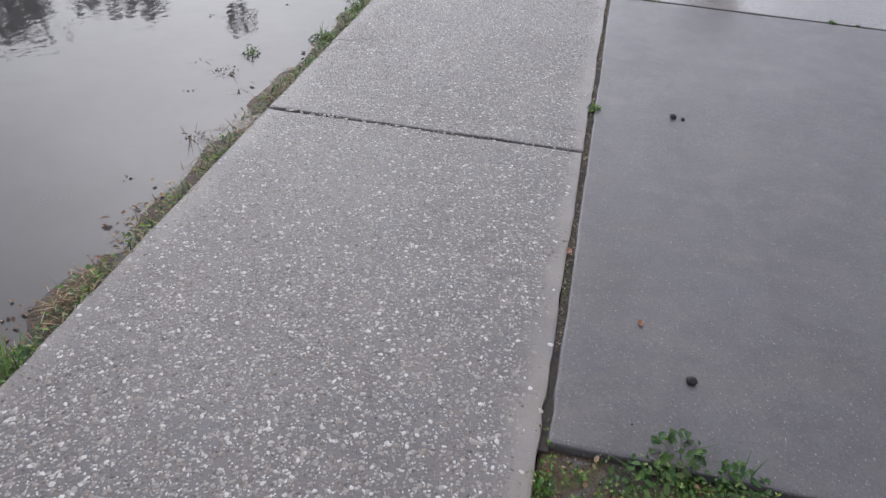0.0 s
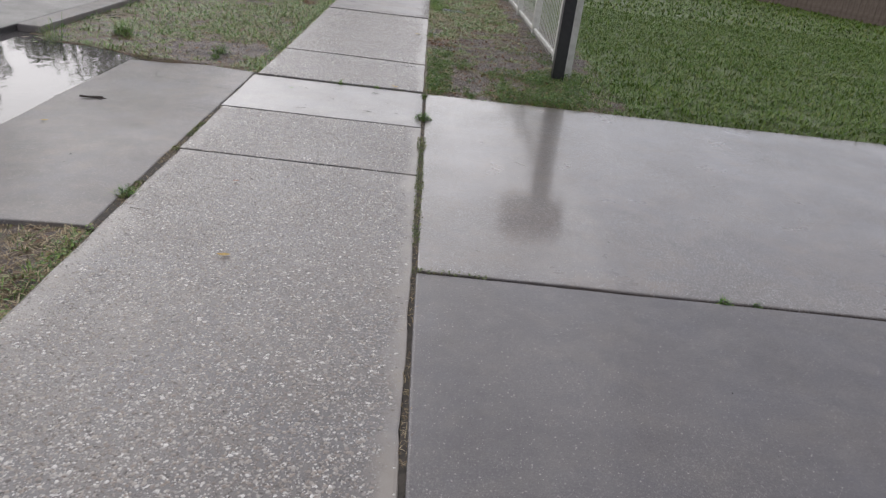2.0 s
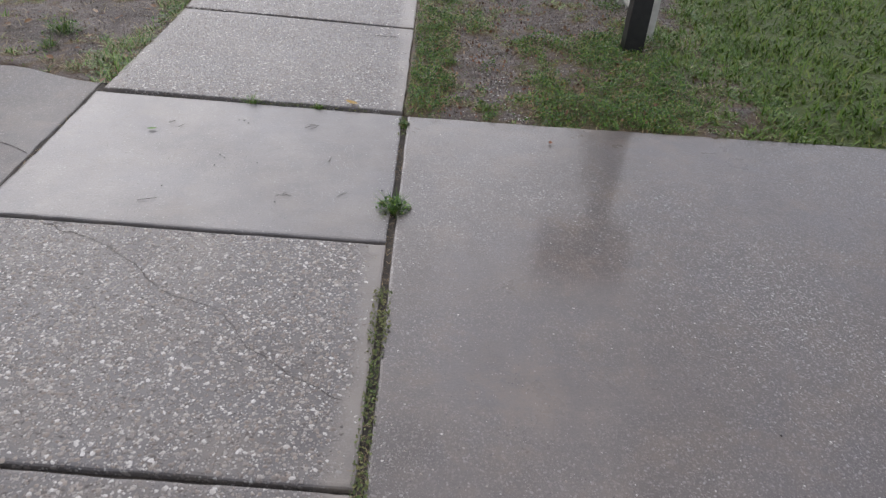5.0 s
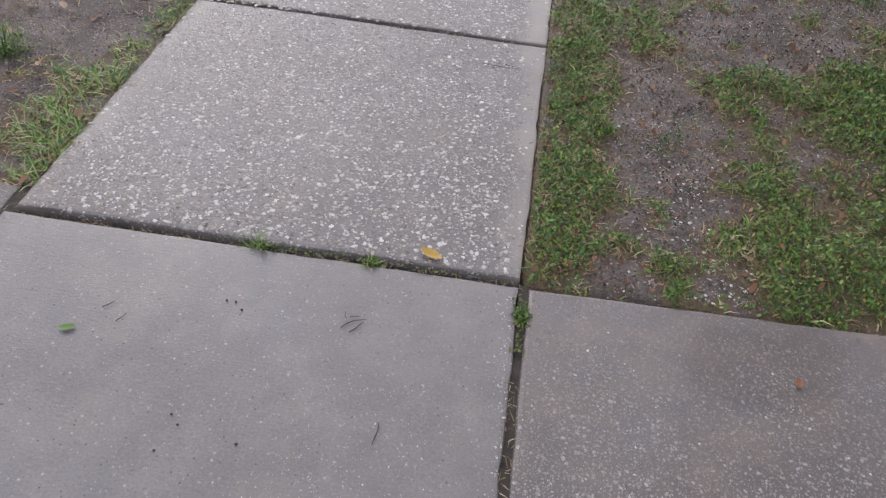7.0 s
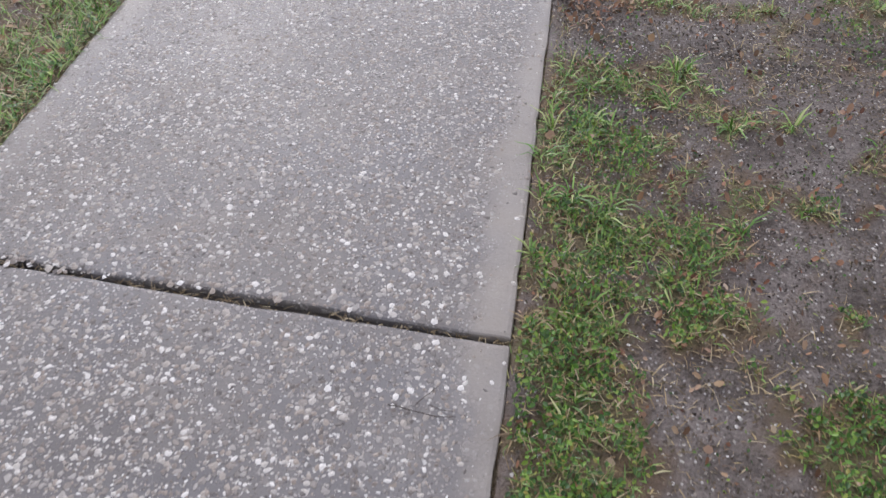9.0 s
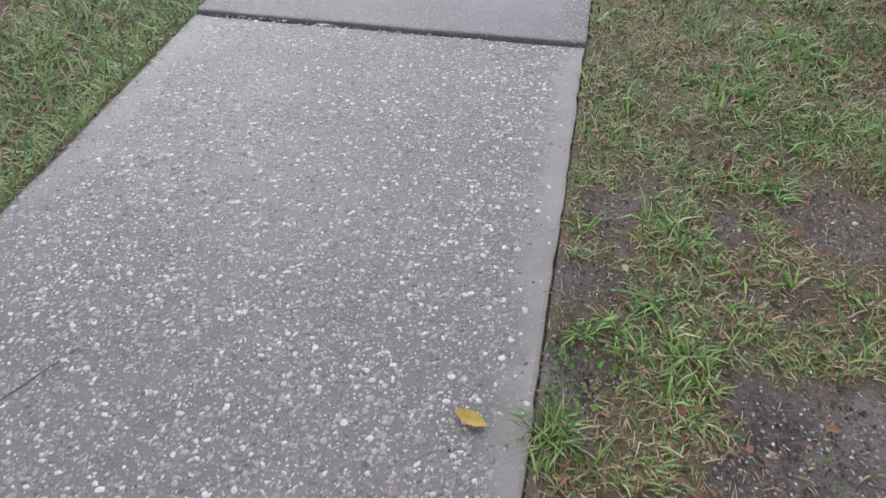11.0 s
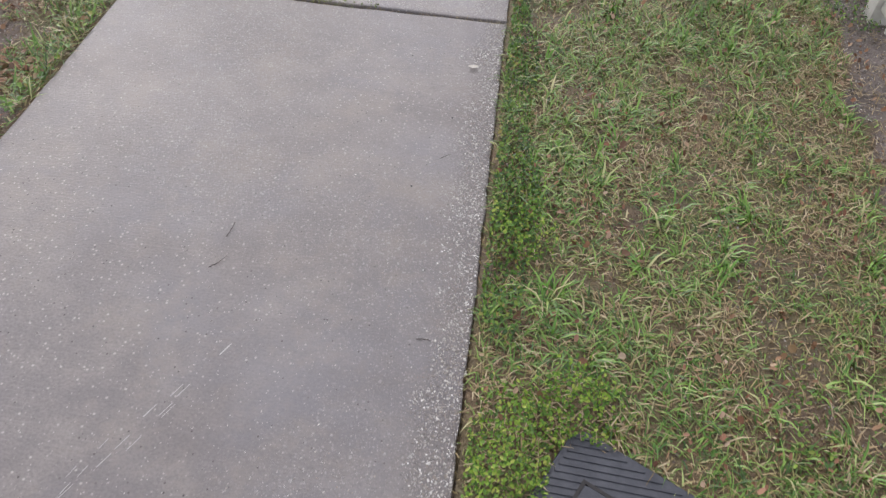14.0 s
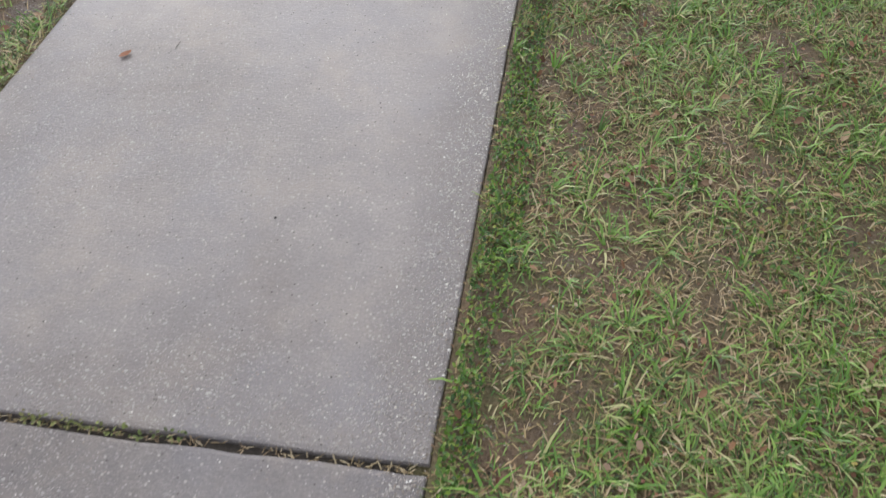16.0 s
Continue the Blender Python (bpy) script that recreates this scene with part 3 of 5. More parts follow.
def leaves(name, pts, size, material, label, category="ground cover", up=0.5, parent=None, curl=0.10):
    """Small folded oval leaves, four triangles each."""
    n = len(pts)
    p = np.asarray(pts, float)
    s = size * rng.uniform(0.55, 1.3, n)
    az = rng.uniform(0, 2 * np.pi, n)
    tilt = rng.uniform(-up, up, n)
    roll = rng.uniform(-up, up, n)
    d = np.stack([np.cos(az) * np.cos(tilt), np.sin(az) * np.cos(tilt), np.sin(tilt)], 1)
    q = np.stack([-np.sin(az) * np.cos(roll), np.cos(az) * np.cos(roll), np.sin(roll)], 1)
    z = np.array([0, 0, 1.0])
    s = s[:, None]
    v = np.empty((n, 6, 3))
    v[:, 0], v[:, 3] = p - d * s * 0.5, p + d * s * 0.5
    v[:, 1], v[:, 2] = p - d * s * 0.15 + q * s * 0.30 + z * s * curl, p + d * s * 0.25 + q * s * 0.26 + z * s * curl * 0.8
    v[:, 4], v[:, 5] = p + d * s * 0.25 - q * s * 0.26 - z * s * (curl - 0.18), p - d * s * 0.15 - q * s * 0.30 - z * s * (curl - 0.2)
    f = []
    for k in range(n):
        b = 6 * k
        f += [(b, b + 3, b + 2, b + 1), (b, b + 5, b + 4, b + 3)]
    ob = mesh_from(name, v.reshape(-1, 3), f, material, parent)
    return ob if parent else tagged(ob, label, category, kind="stuff")


def scatter(x0, x1, y0, y1, per_m2, keep):
    n = int((x1 - x0) * (y1 - y0) * per_m2)
    out, tall = [], []
    for x, y in zip(rng.uniform(x0, x1, n), rng.uniform(y0, y1, n)):
        k = keep(x, y)
        if k > 0 and rng.random() < k:
            out.append((x, y, ground_z(x, y) - 0.002))
            tall.append(0.55 + 0.6 * k)
    return out, tall


LID = (0.329, 13.469)


def on_lid(x, y):
    c, s = math.cos(radians(28)), math.sin(radians(28))
    u, v = (x - LID[0]) * c - (y - LID[1]) * s, (x - LID[0]) * s + (y - LID[1]) * c
    return abs(u / 0.186) ** 4 + abs((v - 0.022) / 0.108) ** 4 < 1 + 0.6 * nz(x, y, 12, 2)


def lid_clover(x, y):
    if x < 0.012 or on_lid(x, y):
        return 0
    k = 1 - smooth_step(0.5, 1.2, math.hypot((x - 0.10) / 0.12, (y - 13.50) / 0.21) + 0.8 * nz(x, y, 6, 81))
    k = max(k, 1 - smooth_step(0.5, 1.2, math.hypot((x - 0.20) / 0.15, (y - 13.68) / 0.08) + 0.8 * nz(x, y, 6, 82)))
    k = max(k, 1 - smooth_step(0.5, 1.2, math.hypot((x - 0.34) / 0.17, (y - 13.31 + 0.12 * (x - 0.34)) / 0.05) + 0.8 * nz(x, y, 6, 83)))
    k = max(k, 0.7 * (1 - smooth_step(0.4, 1.2, math.hypot((x - 0.09) / 0.08, (y - 14.20) / 0.16) + 0.8 * nz(x, y, 6, 84))))
    return k


def dry(x, y):
    """Where the grass has died back to straw."""
    return smooth_step(0.02, 0.32, nz(x, y, 2.7, 61) + 0.6 * nz(x, y, 8, 62))


def verge(x, y):
    if x < 0.012 or on_lid(x, y) or (1.71 < y < 8.159 + 0.03 * x):
        return 0
    c = cover(x, y)
    k = max(0.0, (c - 0.26) / 0.62) * (0.45 if y < 9.5 and x < 1.0 else 1.0)
    if y > 10.4 and x < 1.6:
        k *= 1 - 0.5 * dry(x, y) * (1 - 0.5 * smooth_step(14.8, 15.4, y))
    return k * (1 - 0.85 * min(1, lid_clover(x, y))) if 12.9 < y < 14.5 and x < 0.7 else k


def verge_left(x, y):
    if x > -W - 0.008 or ground_z(x, y) < WATER_Z + 0.004 or (5.17 < y < 8.27 + flare(x)):
        return 0
    c = cover(x, y) + (0.35 if x > -W - 0.12 else 0)
    return max(0.0, (c - 0.30) / 0.6)


pts, tall = scatter(0.0, 1.75, 8.1, 17.6, 7200, verge)
blades("verge_grass", pts, 0.042, 0.0036, 60, GREEN, "short wet green and tan verge grass beside the sidewalk", tall=tall, droop=0.35)
lush = lambda x, y: verge(x, y) * (0.25 + 0.75 * smooth_step(-0.15, 0.3, nz(x, y, 4.5, 41) + 0.5 * nz(x, y, 1.7, 43) + 0.25 * smooth_step(14.3, 15.2, y)))
pts, tall = scatter(0.012, 1.2, 9.5, 17.6, 250, lush)
tufts("coarse_grass", pts, 10, 0.068, 0.0052, COARSE, "coarse bright green grass tufts fanning out in the verge")
pts, tall = scatter(0.02, 1.2, 8.2, 9.6, 260, lush)
tufts("young_grass", pts, 9, 0.055, 0.0045, COARSE, "young green grass tufts between the weeds of the verge")
sward = lambda x, y: min(1, verge(x, y) * (1.5 if y > 10.2 else 2.4))
pts, tall = scatter(0.0, 1.25, 8.2, 17.6, 9500, sward)
blades("verge_undergrowth", pts, 0.028, 0.0032, 60, UNDER, "short dense undergrowth of tan and green stems in the verge", tall=tall)
pts, tall = scatter(-0.004, 0.05, 8.2, 17.6, 8000, lambda x, y: 0.45 + 0.6 * nz(x, y, 4, 9))
blades("edge_straw", pts, 0.024, 0.0026, 72, UNDER, "tan stems trimmed along the sidewalk edge", "thatch")
pts, tall = scatter(0.0, 1.9, 0.9, 1.71, 500, verge)
blades("corner_grass", pts, 0.05, 0.004, 50, GREEN, "ragged grass at the near corner of the driveway", tall=tall)
pts, tall = scatter(-2.3, -W, 4.0, 17.6, 5800, verge_left)
blades("roadside_grass", pts, 0.048, 0.0042, 56, GREEN, "patchy roadside grass between sidewalk and street", tall=tall)
pts, tall = scatter(-2.3, -W, 8.2, 17.6, 6500, verge_left)
blades("roadside_undergrowth", pts, 0.026, 0.0034, 62, UNDER, "short matted undergrowth on the street side of the sidewalk", tall=tall)
pts, tall = scatter(-3.2, -2.3, 8.0, 16, 4200, verge_left)
blades("far_roadside_grass", pts, 0.050, 0.005, 60, GREEN, "thin green roadside grass near the street", tall=tall)
pts, tall = scatter(1.30, 8.0, 8.17, 16.0, 4200, verge)
blades("lawn_near", pts, 0.050, 0.0075, 56, LAWN, "mown green lawn behind the white fence", "lawn", tall=tall)
pts, tall = scatter(1.7, 14.0, 16.0, 30.0, 420, verge)
blades("lawn_far", pts, 0.075, 0.022, 58, LAWN, "mown green lawn further back", "lawn", tall=tall)
pts, tall = scatter(8.0, 14.0, 8.5, 16.0, 500, verge)
blades("lawn_side", pts, 0.075, 0.020, 58, LAWN, "mown green lawn along the driveway", "lawn", tall=tall)

straw = lambda x, y: 0 if (x < 0.01 or on_lid(x, y) or (1.71 < y < 8.18 + 0.03 * x)) else (0.14 + 0.86 * dry(x, y)) * (0.4 if y < 12 else 1.0)
pts, tall = scatter(0.0, 1.5, 8.15, 17.6, 7600, straw)
pts = [(x, y, z + (rng.uniform(0.002, 0.024 - 0.012 * smooth_step(13.0, 14.5, y)) * smooth_step(0.35, 0.7, cover(x, y)))) for x, y, z in pts]
blades("verge_straw", pts, 0.036, 0.0024, 78, STRAW, "dead straw and thatch lying in the verge", "thatch")
straw_l = lambda x, y: 0 if (x > -W - 0.005 or ground_z(x, y) < WATER_Z or (5.21 < y < 8.25 + flare(x))) else 0.35 + 0.5 * cover(x, y)
pts, tall = scatter(-2.2, -W, 1.0, 17.6, 2200, straw_l)
blades("roadside_straw", pts, 0.05, 0.003, 80, STRAW, "dead straw and debris along the sidewalk edge", "thatch")


def mat_keep(x, y):
    if x < 0.01 or on_lid(x, y) or (1.71 < y < 8.17 + 0.03 * x):
        return 0
    k = 0.0
    if y > 13.85 and x < 0.10 + 0.07 * nz(0, y, 2, 3):
        k = max(0.0, 0.85 + 0.9 * nz(x, y, 4, 33))
    if y < 9.75:
        k = max(k, smooth_step(0.46, 0.85, cover(x, y)))
    if y < 1.71:
        k = max(k, 0.5 * (1 - smooth_step(0.5, 1.3, math.hypot((x - 0.32) / 0.30, (y - 1.53) / 0.20))))
    k = max(k, 0.7 * smooth_step(0.25, 0.5, nz(x, y, 3.1, 31)) * (0.35 if y > 10 else 1))
    return k


pts, tall = scatter(0.0, 1.3, 1.2, 17.4, 27000, mat_keep)
pts = [(x, y, z + rng.uniform(0.0, 1.0) ** 0.7 * (0.022 + 0.05 * max(0, 0.35 + nz(x, y, 11, 71)) * (1 if y < 10 else 0.6))) for x, y, z in pts]
leaves("clover_mat", pts, 0.0105, LEAFY, "low broad-leaved clover and weeds matted in the verge", up=1.0, curl=0.16)


pts, tall = scatter(0.0, 0.7, 12.9, 14.5, 44000, lid_clover)
pts = [(x, y, z + rng.uniform(0.0, 0.03 + 0.10 * max(0, 0.30 + nz(x, y, 13, 85)))) for x, y, z in pts]
leaves("bright_clover", pts, 0.0088, CLOVER, "bright yellow-green clover growing round the utility lid", up=0.8)
flake = lambda x, y: 0 if (x < 0.015 or on_lid(x, y) or (1.71 < y < 8.2 + 0.03 * x)) else 0.10 + 0.9 * smooth_step(0.02, 0.40, nz(x, y, 3.4, 91) + 0.7 * nz(x, y, 9.0, 92)) + (0.25 if y < 10.2 else 0)
pts, tall = scatter(0.0, 1.2, 1.2, 17.4, 800, flake)
pts = [(x, y, z + rng.uniform(0.006, 0.012 + 0.022 * smooth_step(0.4, 0.9, cover(x, y)))) for x, y, z in pts]
leaves("dead_leaf_flakes", pts, 0.015, FLAKES, "small reddish-tan flakes of dead leaf in the verge", "leaf litter", 1.0, curl=0.28)


def bank_keep(x, y):
    if x > -W - 0.004 or (5.2 < y < 8.26 + flare(x)):
        return 0
    d = -W - x
    k = (1 - smooth_step(0.03, 0.12 + 0.06 * nz(x, y, 2, 2), d)) * (0.6 + 1.1 * nz(x, y, 3.2, 13))
    if y > 8.26:
        k *= 0.6
    return max(0, k)


pts, tall = scatter(-1.42, -W, 0.9, 17.4, 6500, bank_keep)
pts = [(x, y, max(z, WATER_Z - 0.005) + rng.uniform(0.006, 0.035)) for x, y, z in pts]
leaves("edge_weeds", pts, 0.016, LEAFY, "small green weeds creeping along the sidewalk edge")

litter = lambda x, y: 0 if (x < 0.02 or on_lid(x, y) or (1.71 < y < 8.2 + 0.03 * x)) else 0.2
pts, tall = scatter(0.0, 1.2, 1.2, 17.4, 300, litter)
pts = [(x, y, z + rng.uniform(0.010, 0.03)) for x, y, z in pts]
leaves("fallen_leaf_litter", pts, 0.023, BROWN, "scattered fallen reddish-brown leaves in the grass", "leaf litter", 0.9, curl=0.25)
pts, tall = scatter(-2.0, -W - 0.02, 1.0, 17.4, 90, lambda x, y: 0 if (5.2 < y < 8.26 + flare(x) or (y < 8 and x < -1.42)) else 0.6)
pts = [(x, y, max(z, WATER_Z) + rng.uniform(0.004, 0.02)) for x, y, z in pts]
leaves("roadside_leaf_litter", pts, 0.035, BROWN, "scattered brown leaves along the flooded edge", "leaf litter", 0.3)


# heaps of dead leaves: by the sidewalk edge and on the street side
heap = lambda x, y: 1 - smooth_step(0.5, 1.3, math.hypot((x - 0.13) / 0.14, (y - 10.62) / 0.22) + 0.8 * nz(x, y, 8, 44))
pts, tall = scatter(0.0, 0.5, 10.2, 11.0, 3800, lambda x, y: heap(x, y) if x > 0.012 else 0)
heap_l = lambda x, y: 1 - smooth_step(0.6, 1.2, math.hypot((x + 1.62) / 0.34, (y - 14.25) / 0.65) + 0.7 * nz(x, y, 5, 45))
heap_m = lambda x, y: 1 - smooth_step(0.6, 1.2, math.hypot((x + 1.48) / 0.12, (y - 12.60) / 0.18) + 0.7 * nz(x, y, 5, 46))
pts2, tall = scatter(-2.2, -W - 0.02, 12.0, 15.2, 5000, lambda x, y: max(heap_l(x, y), heap_m(x, y)))
pts = [(x, y, z + rng.uniform(0.002, 0.025)) for x, y, z in pts + pts2]
leaves("dead_leaf_heap", pts[::2], 0.022, BROWN, "crumpled reddish-brown dead leaves heaped on the soil", "leaf litter", 0.9, curl=0.24)
blades("dead_stem_heap", pts[1::2], 0.030, 0.0050, 74, FLAKES, "broken reddish-brown stems and leaf strips on the soil", "leaf litter")

# crumbs of soil and grit on the bare places
CRUMB = blade_material("soil_crumbs", [(0.0, (0.035, 0.026, 0.022)), (0.45, (0.10, 0.078, 0.066)), (0.75, (0.20, 0.16, 0.14)), (0.90, (0.34, 0.30, 0.27)), (1.0, (0.60, 0.57, 0.53))], 0.45)
bare = lambda x, y: 0 if (on_lid(x, y) or -W - 0.01 < x < 0.015 or (1.71 < y < 8.18 + 0.03 * max(x, 0) + flare(x)) or ground_z(x, y) < WATER_Z) else 0.15 + 0.85 * max(0, 0.75 - cover(x, y))
pts, tall = scatter(0.0, 1.6, 8.15, 12.5, 11000, bare)
pts3, tall = scatter(0.0, 1.6, 12.5, 17.6, 4200, bare)
pts2, tall = scatter(-2.3, -W, 8.2, 17.6, 3200, bare)
pts = [(x, y, z + rng.uniform(0.001, 0.006)) for x, y, z in pts + pts2 + pts3]
leaves("soil_crumbs", pts, 0.0080, CRUMB, "crumbs of dark soil, grit and rotted leaves on bare ground", "soil", 1.2)
pts, tall = scatter(0.0, 1.6, 8.15, 12.5, 1300, lambda x, y: bare(x, y) * smooth_step(0.0, 0.3, nz(x, y, 6, 51) + 0.2))
leaves("soil_moss", [(x, y, z + rng.uniform(0.002, 0.012)) for x, y, z in pts], 0.008, LEAFY, "sparse small seedlings on bare soil", "ground cover", 0.8)

rot = lambda x, y: bare(x, y) * max(0.25, min(1, 0.7 + 1.3 * nz(x, y, 2.8, 81)))
pts, tall = scatter(0.0, 1.6, 8.15, 12.6, 4500, rot)
pts2, tall = scatter(-2.2, -W, 8.25, 17.0, 4500, rot)
blades("soil_litter", pts + pts2, 0.016, 0.0024, 80, MULCH, "short rotting brown stems and litter on bare soil", "litter")
pts, tall = scatter(-1.50, -W, 0.9, 2.5, 1500, lambda x, y: 1 - smooth_step(0.08, 0.22, -W - x + 0.1 * nz(x, y, 4, 3)))
leaves("bank_leaves", [(x, y, max(z, WATER_Z) + rng.uniform(0.002, 0.02)) for x, y, z in pts], 0.017, BROWN, "brown leaves drifted against the sidewalk edge", "leaf litter", 0.6)
pts, tall = scatter(-2.4, -W, 4.5, 5.19, 5200, lambda x, y: 0.8 if ground_z(x, y) > WATER_Z - 0.006 else 0)
blades("bank_debris", [(x, y, max(z, WATER_Z) + rng.uniform(0, 0.012)) for x, y, z in pts], 0.04, 0.0036, 76, STRAW, "dead grass and mud heaped before the driveway apron", "debris")
pts, tall = scatter(-2.3, -W, 4.6, 5.19, 2600, lambda x, y: max(0, 0.35 + 0.9 * nz(x, y, 4, 61)) if ground_z(x, y) > WATER_Z else 0)
leaves("bank_weeds", [(x, y, z + rng.uniform(0, 0.02)) for x, y, z in pts], 0.014, MOSS, "low dull weeds on the muddy bank", "ground cover", 0.8)
# dead matter caught on the flooded edge
pts, tall = scatter(-1.42, -W + 0.01, 0.9, 5.15, 5200, lambda x, y: max(0, 1 - smooth_step(0.05, 0.15 + 0.06 * nz(x, y, 2.4, 2), -W - x)) * (0.55 - 0.9 * nz(x, y, 3.2, 13)))
pts = [(x, y, max(z, WATER_Z) + rng.uniform(0.0, 0.02)) for x, y, z in pts]
blades("edge_debris", pts, 0.04, 0.004, 78, STRAW, "brown plant debris washed against the sidewalk edge", "debris")
pts, tall = scatter(-1.42, -W + 0.012, 0.9, 5.15, 2600, bank_keep)
blades("edge_grass", [(x, y, max(z, WATER_Z)) for x, y, z in pts], 0.055, 0.004, 48, LEAFY, "small grass tufts along the flooded sidewalk edge")

# ---- washed pebbles standing out of the slabs ----
def pebble_material():
    m = Tree("river_pebbles")
    c = m.colors(m.island(), [(0.0, (0.10, 0.09, 0.085)), (0.2, (0.21, 0.175, 0.15)), (0.42, (0.36, 0.30, 0.245)), (0.70, (0.46, 0.415, 0.365)), (0.82, (0.70, 0.665, 0.61)), (1.0, (0.86, 0.83, 0.78))])
    return m.done(m.mix(m.ramp(m.noise(300, 2), 0.3, 0.8, 0, 0.35), c, (0.30, 0.26, 0.22)), 0.35, Specular_IOR_Level=0.5)


PEBBLE = pebble_material()


def pebbles(x0, x1, y0, y1, per_m2, keep, small, large, high, parent, material=None):
    """Low six-sided stones sunk into the cement, all in one mesh."""
    n = int((x1 - x0) * (y1 - y0) * per_m2)
    xy = [(x, y) for x, y in zip(rng.uniform(x0, x1, n), rng.uniform(y0, y1, n)) if rng.random() < keep(x, y)]
    n = len(xy)
    p = np.array(xy)
    z = np.array([high(x, y) + nz(x, y, 1.1, 2) * 0.003 for x, y in xy])
    r = small + (large - small) * rng.random(n) ** 2.4
    asp, az = rng.uniform(0.55, 0.95, n), rng.uniform(0, np.pi, n)
    v = np.empty((n, 7, 3))
    for k in range(6):
        a = k * np.pi / 3
        rr = r * rng.uniform(0.62, 1.22, n)
        u, w = np.cos(a) * rr, np.sin(a) * rr * asp
        v[:, k, 0], v[:, k, 1], v[:, k, 2] = p[:, 0] + u * np.cos(az) - w * np.sin(az), p[:, 1] + u * np.sin(az) + w * np.cos(az), z - 0.0006
    v[:, 6, 0], v[:, 6, 1], v[:, 6, 2] = p[:, 0] + rng.uniform(-0.2, 0.2, n) * r, p[:, 1] + rng.uniform(-0.2, 0.2, n) * r, z + 0.10 * r + 0.0009
    f = [(7 * k + i, 7 * k + (i + 1) % 6, 7 * k + 6) for k in range(n) for i in range(6)]
    return tagged(mesh_from("pebbles", v.reshape(-1, 3), f, material or PEBBLE, parent), kind="stuff")


for k in range(7):
    a, b = max(JOINTS[k], 0.9) + 0.02, JOINTS[k + 1] - 0.02
    lift = {4: 0.010, 6: 0.009, 5: 0.003}.get(k, 0.0)
    high = lambda x, y, h=lift, a0=JOINTS[k] + GAP / 2: h * (1 - smooth_step(0, 0.9, y - a0))
    if k in (0, 1, 2, 4, 5):
        pebbles(-W + 0.008, -0.008, a, b, 13000, lambda x, y: (0.95 + 0.5 * nz(x, y, 5, 66)) * agg_all(x, y, -x) + 0.07, 0.0016, 0.0105, high, sidewalk)
    elif k == 6:
        pebbles(-W + 0.008, -0.006, a, b, 26000, lambda x, y, a=a: max(0, agg_edge(x, y, -x, a)) ** 1.8, 0.0011, 0.0036, high, sidewalk)
WHITEGRIT = blade_material("white_grit", [(0.0, (0.40, 0.38, 0.35)), (0.4, (0.66, 0.64, 0.60)), (1.0, (0.90, 0.89, 0.86))], 0.3)
worn = lambda x, y: (1 - smooth_step(0.03, 0.12, -x + 0.05 * nz(x, y, 2.6, 3) + 0.05 * nz(x, y, 17, 5))) * (0.6 + 0.9 * nz(x, y, 6, 9))
pebbles(-0.17, -0.004, 12.34, 17.5, 24000, lambda x, y: worn(x, y) * (1.0 if y < 15.1 else 0.45), 0.0012, 0.0046, lambda x, y: 0.009 * (1 - smooth_step(0, 0.9, y - 12.326)) if y < 15 else 0.0, sidewalk, WHITEGRIT)
pebbles(-W + 0.01, -0.004, 12.335, 12.75, 5200, lambda x, y: 0.9 * (1 - smooth_step(0.02, 0.3, y - 12.33 + 0.2 * nz(x, y, 4, 5))), 0.0012, 0.0036, lambda x, y: 0.009 * (1 - smooth_step(0, 0.9, y - 12.326)), sidewalk, WHITEGRIT)
pebbles(-W + 0.008, -0.006, 15.16, 17.6, 11000, lambda x, y: max(0, agg_edge(x, y, -x, 15.15, 0.8)) ** 1.5 * 0.8 + 0.03, 0.0013, 0.0040, lambda x, y: 0.0, sidewalk)
pebbles(0.03, 2.2, 5.13, 8.1, 2000, lambda x, y: 0.40 + 0.6 * nz(x, y, 1.3, 3) + 0.5 * nz(x, y, 4, 4), 0.0014, 0.0058, lambda x, y: 0.0, driveway)

flat = lambda x, y: 0.0
pebbles(0.05, 2.6, 5.12, 5.42, 4200, lambda x, y: 1 - smooth_step(0.03, 0.26, y - 5.12 + 0.15 * nz(x, y, 4, 5)), 0.0014, 0.0042, flat, driveway, WHITEGRIT)
pebbles(-0.10, -0.004, 7.22, 8.12, 15000, lambda x, y: (1 - smooth_step(0.02, 0.08, -x + 0.05 * nz(x, y, 5, 5))) * 0.8, 0.0012, 0.0036, flat, sidewalk, WHITEGRIT)
pebbles(-0.62, -0.05, 7.3, 7.95, 5200, lambda x, y: 0.8 * (1 - smooth_step(0.2, 1.0, ((x + 0.30) / 0.24) ** 2 + ((y - 7.62) / 0.24) ** 2 + 0.9 * nz(x, y, 7, 5))), 0.0012, 0.0028, flat, sidewalk, WHITEGRIT)
grit = tagged(new("verge_grit"), "pale shell grit and small stones in the bare verge soil", "grit", kind="stuff")
shelly = lambda x, y: bare(x, y) * (0.15 + 0.85 * smooth_step(0.0, 0.35, nz(x, y, 3.6, 55) + 0.4 * nz(x, y, 12, 56)))
pebbles(0.02, 1.5, 8.2, 12.0, 7000, shelly, 0.0012, 0.0055, lambda x, y: ground_z(x, y) + 0.002, grit)
pebbles(0.22, 0.75, 8.2, 9.3, 3600, shelly, 0.0014, 0.0060, lambda x, y: ground_z(x, y) + 0.003, grit, WHITEGRIT)
pebbles(1.0, 1.5, 12.0, 17.4, 1800, lambda x, y: bare(x, y), 0.0012, 0.0045, lambda x, y: ground_z(x, y) + 0.002, grit)


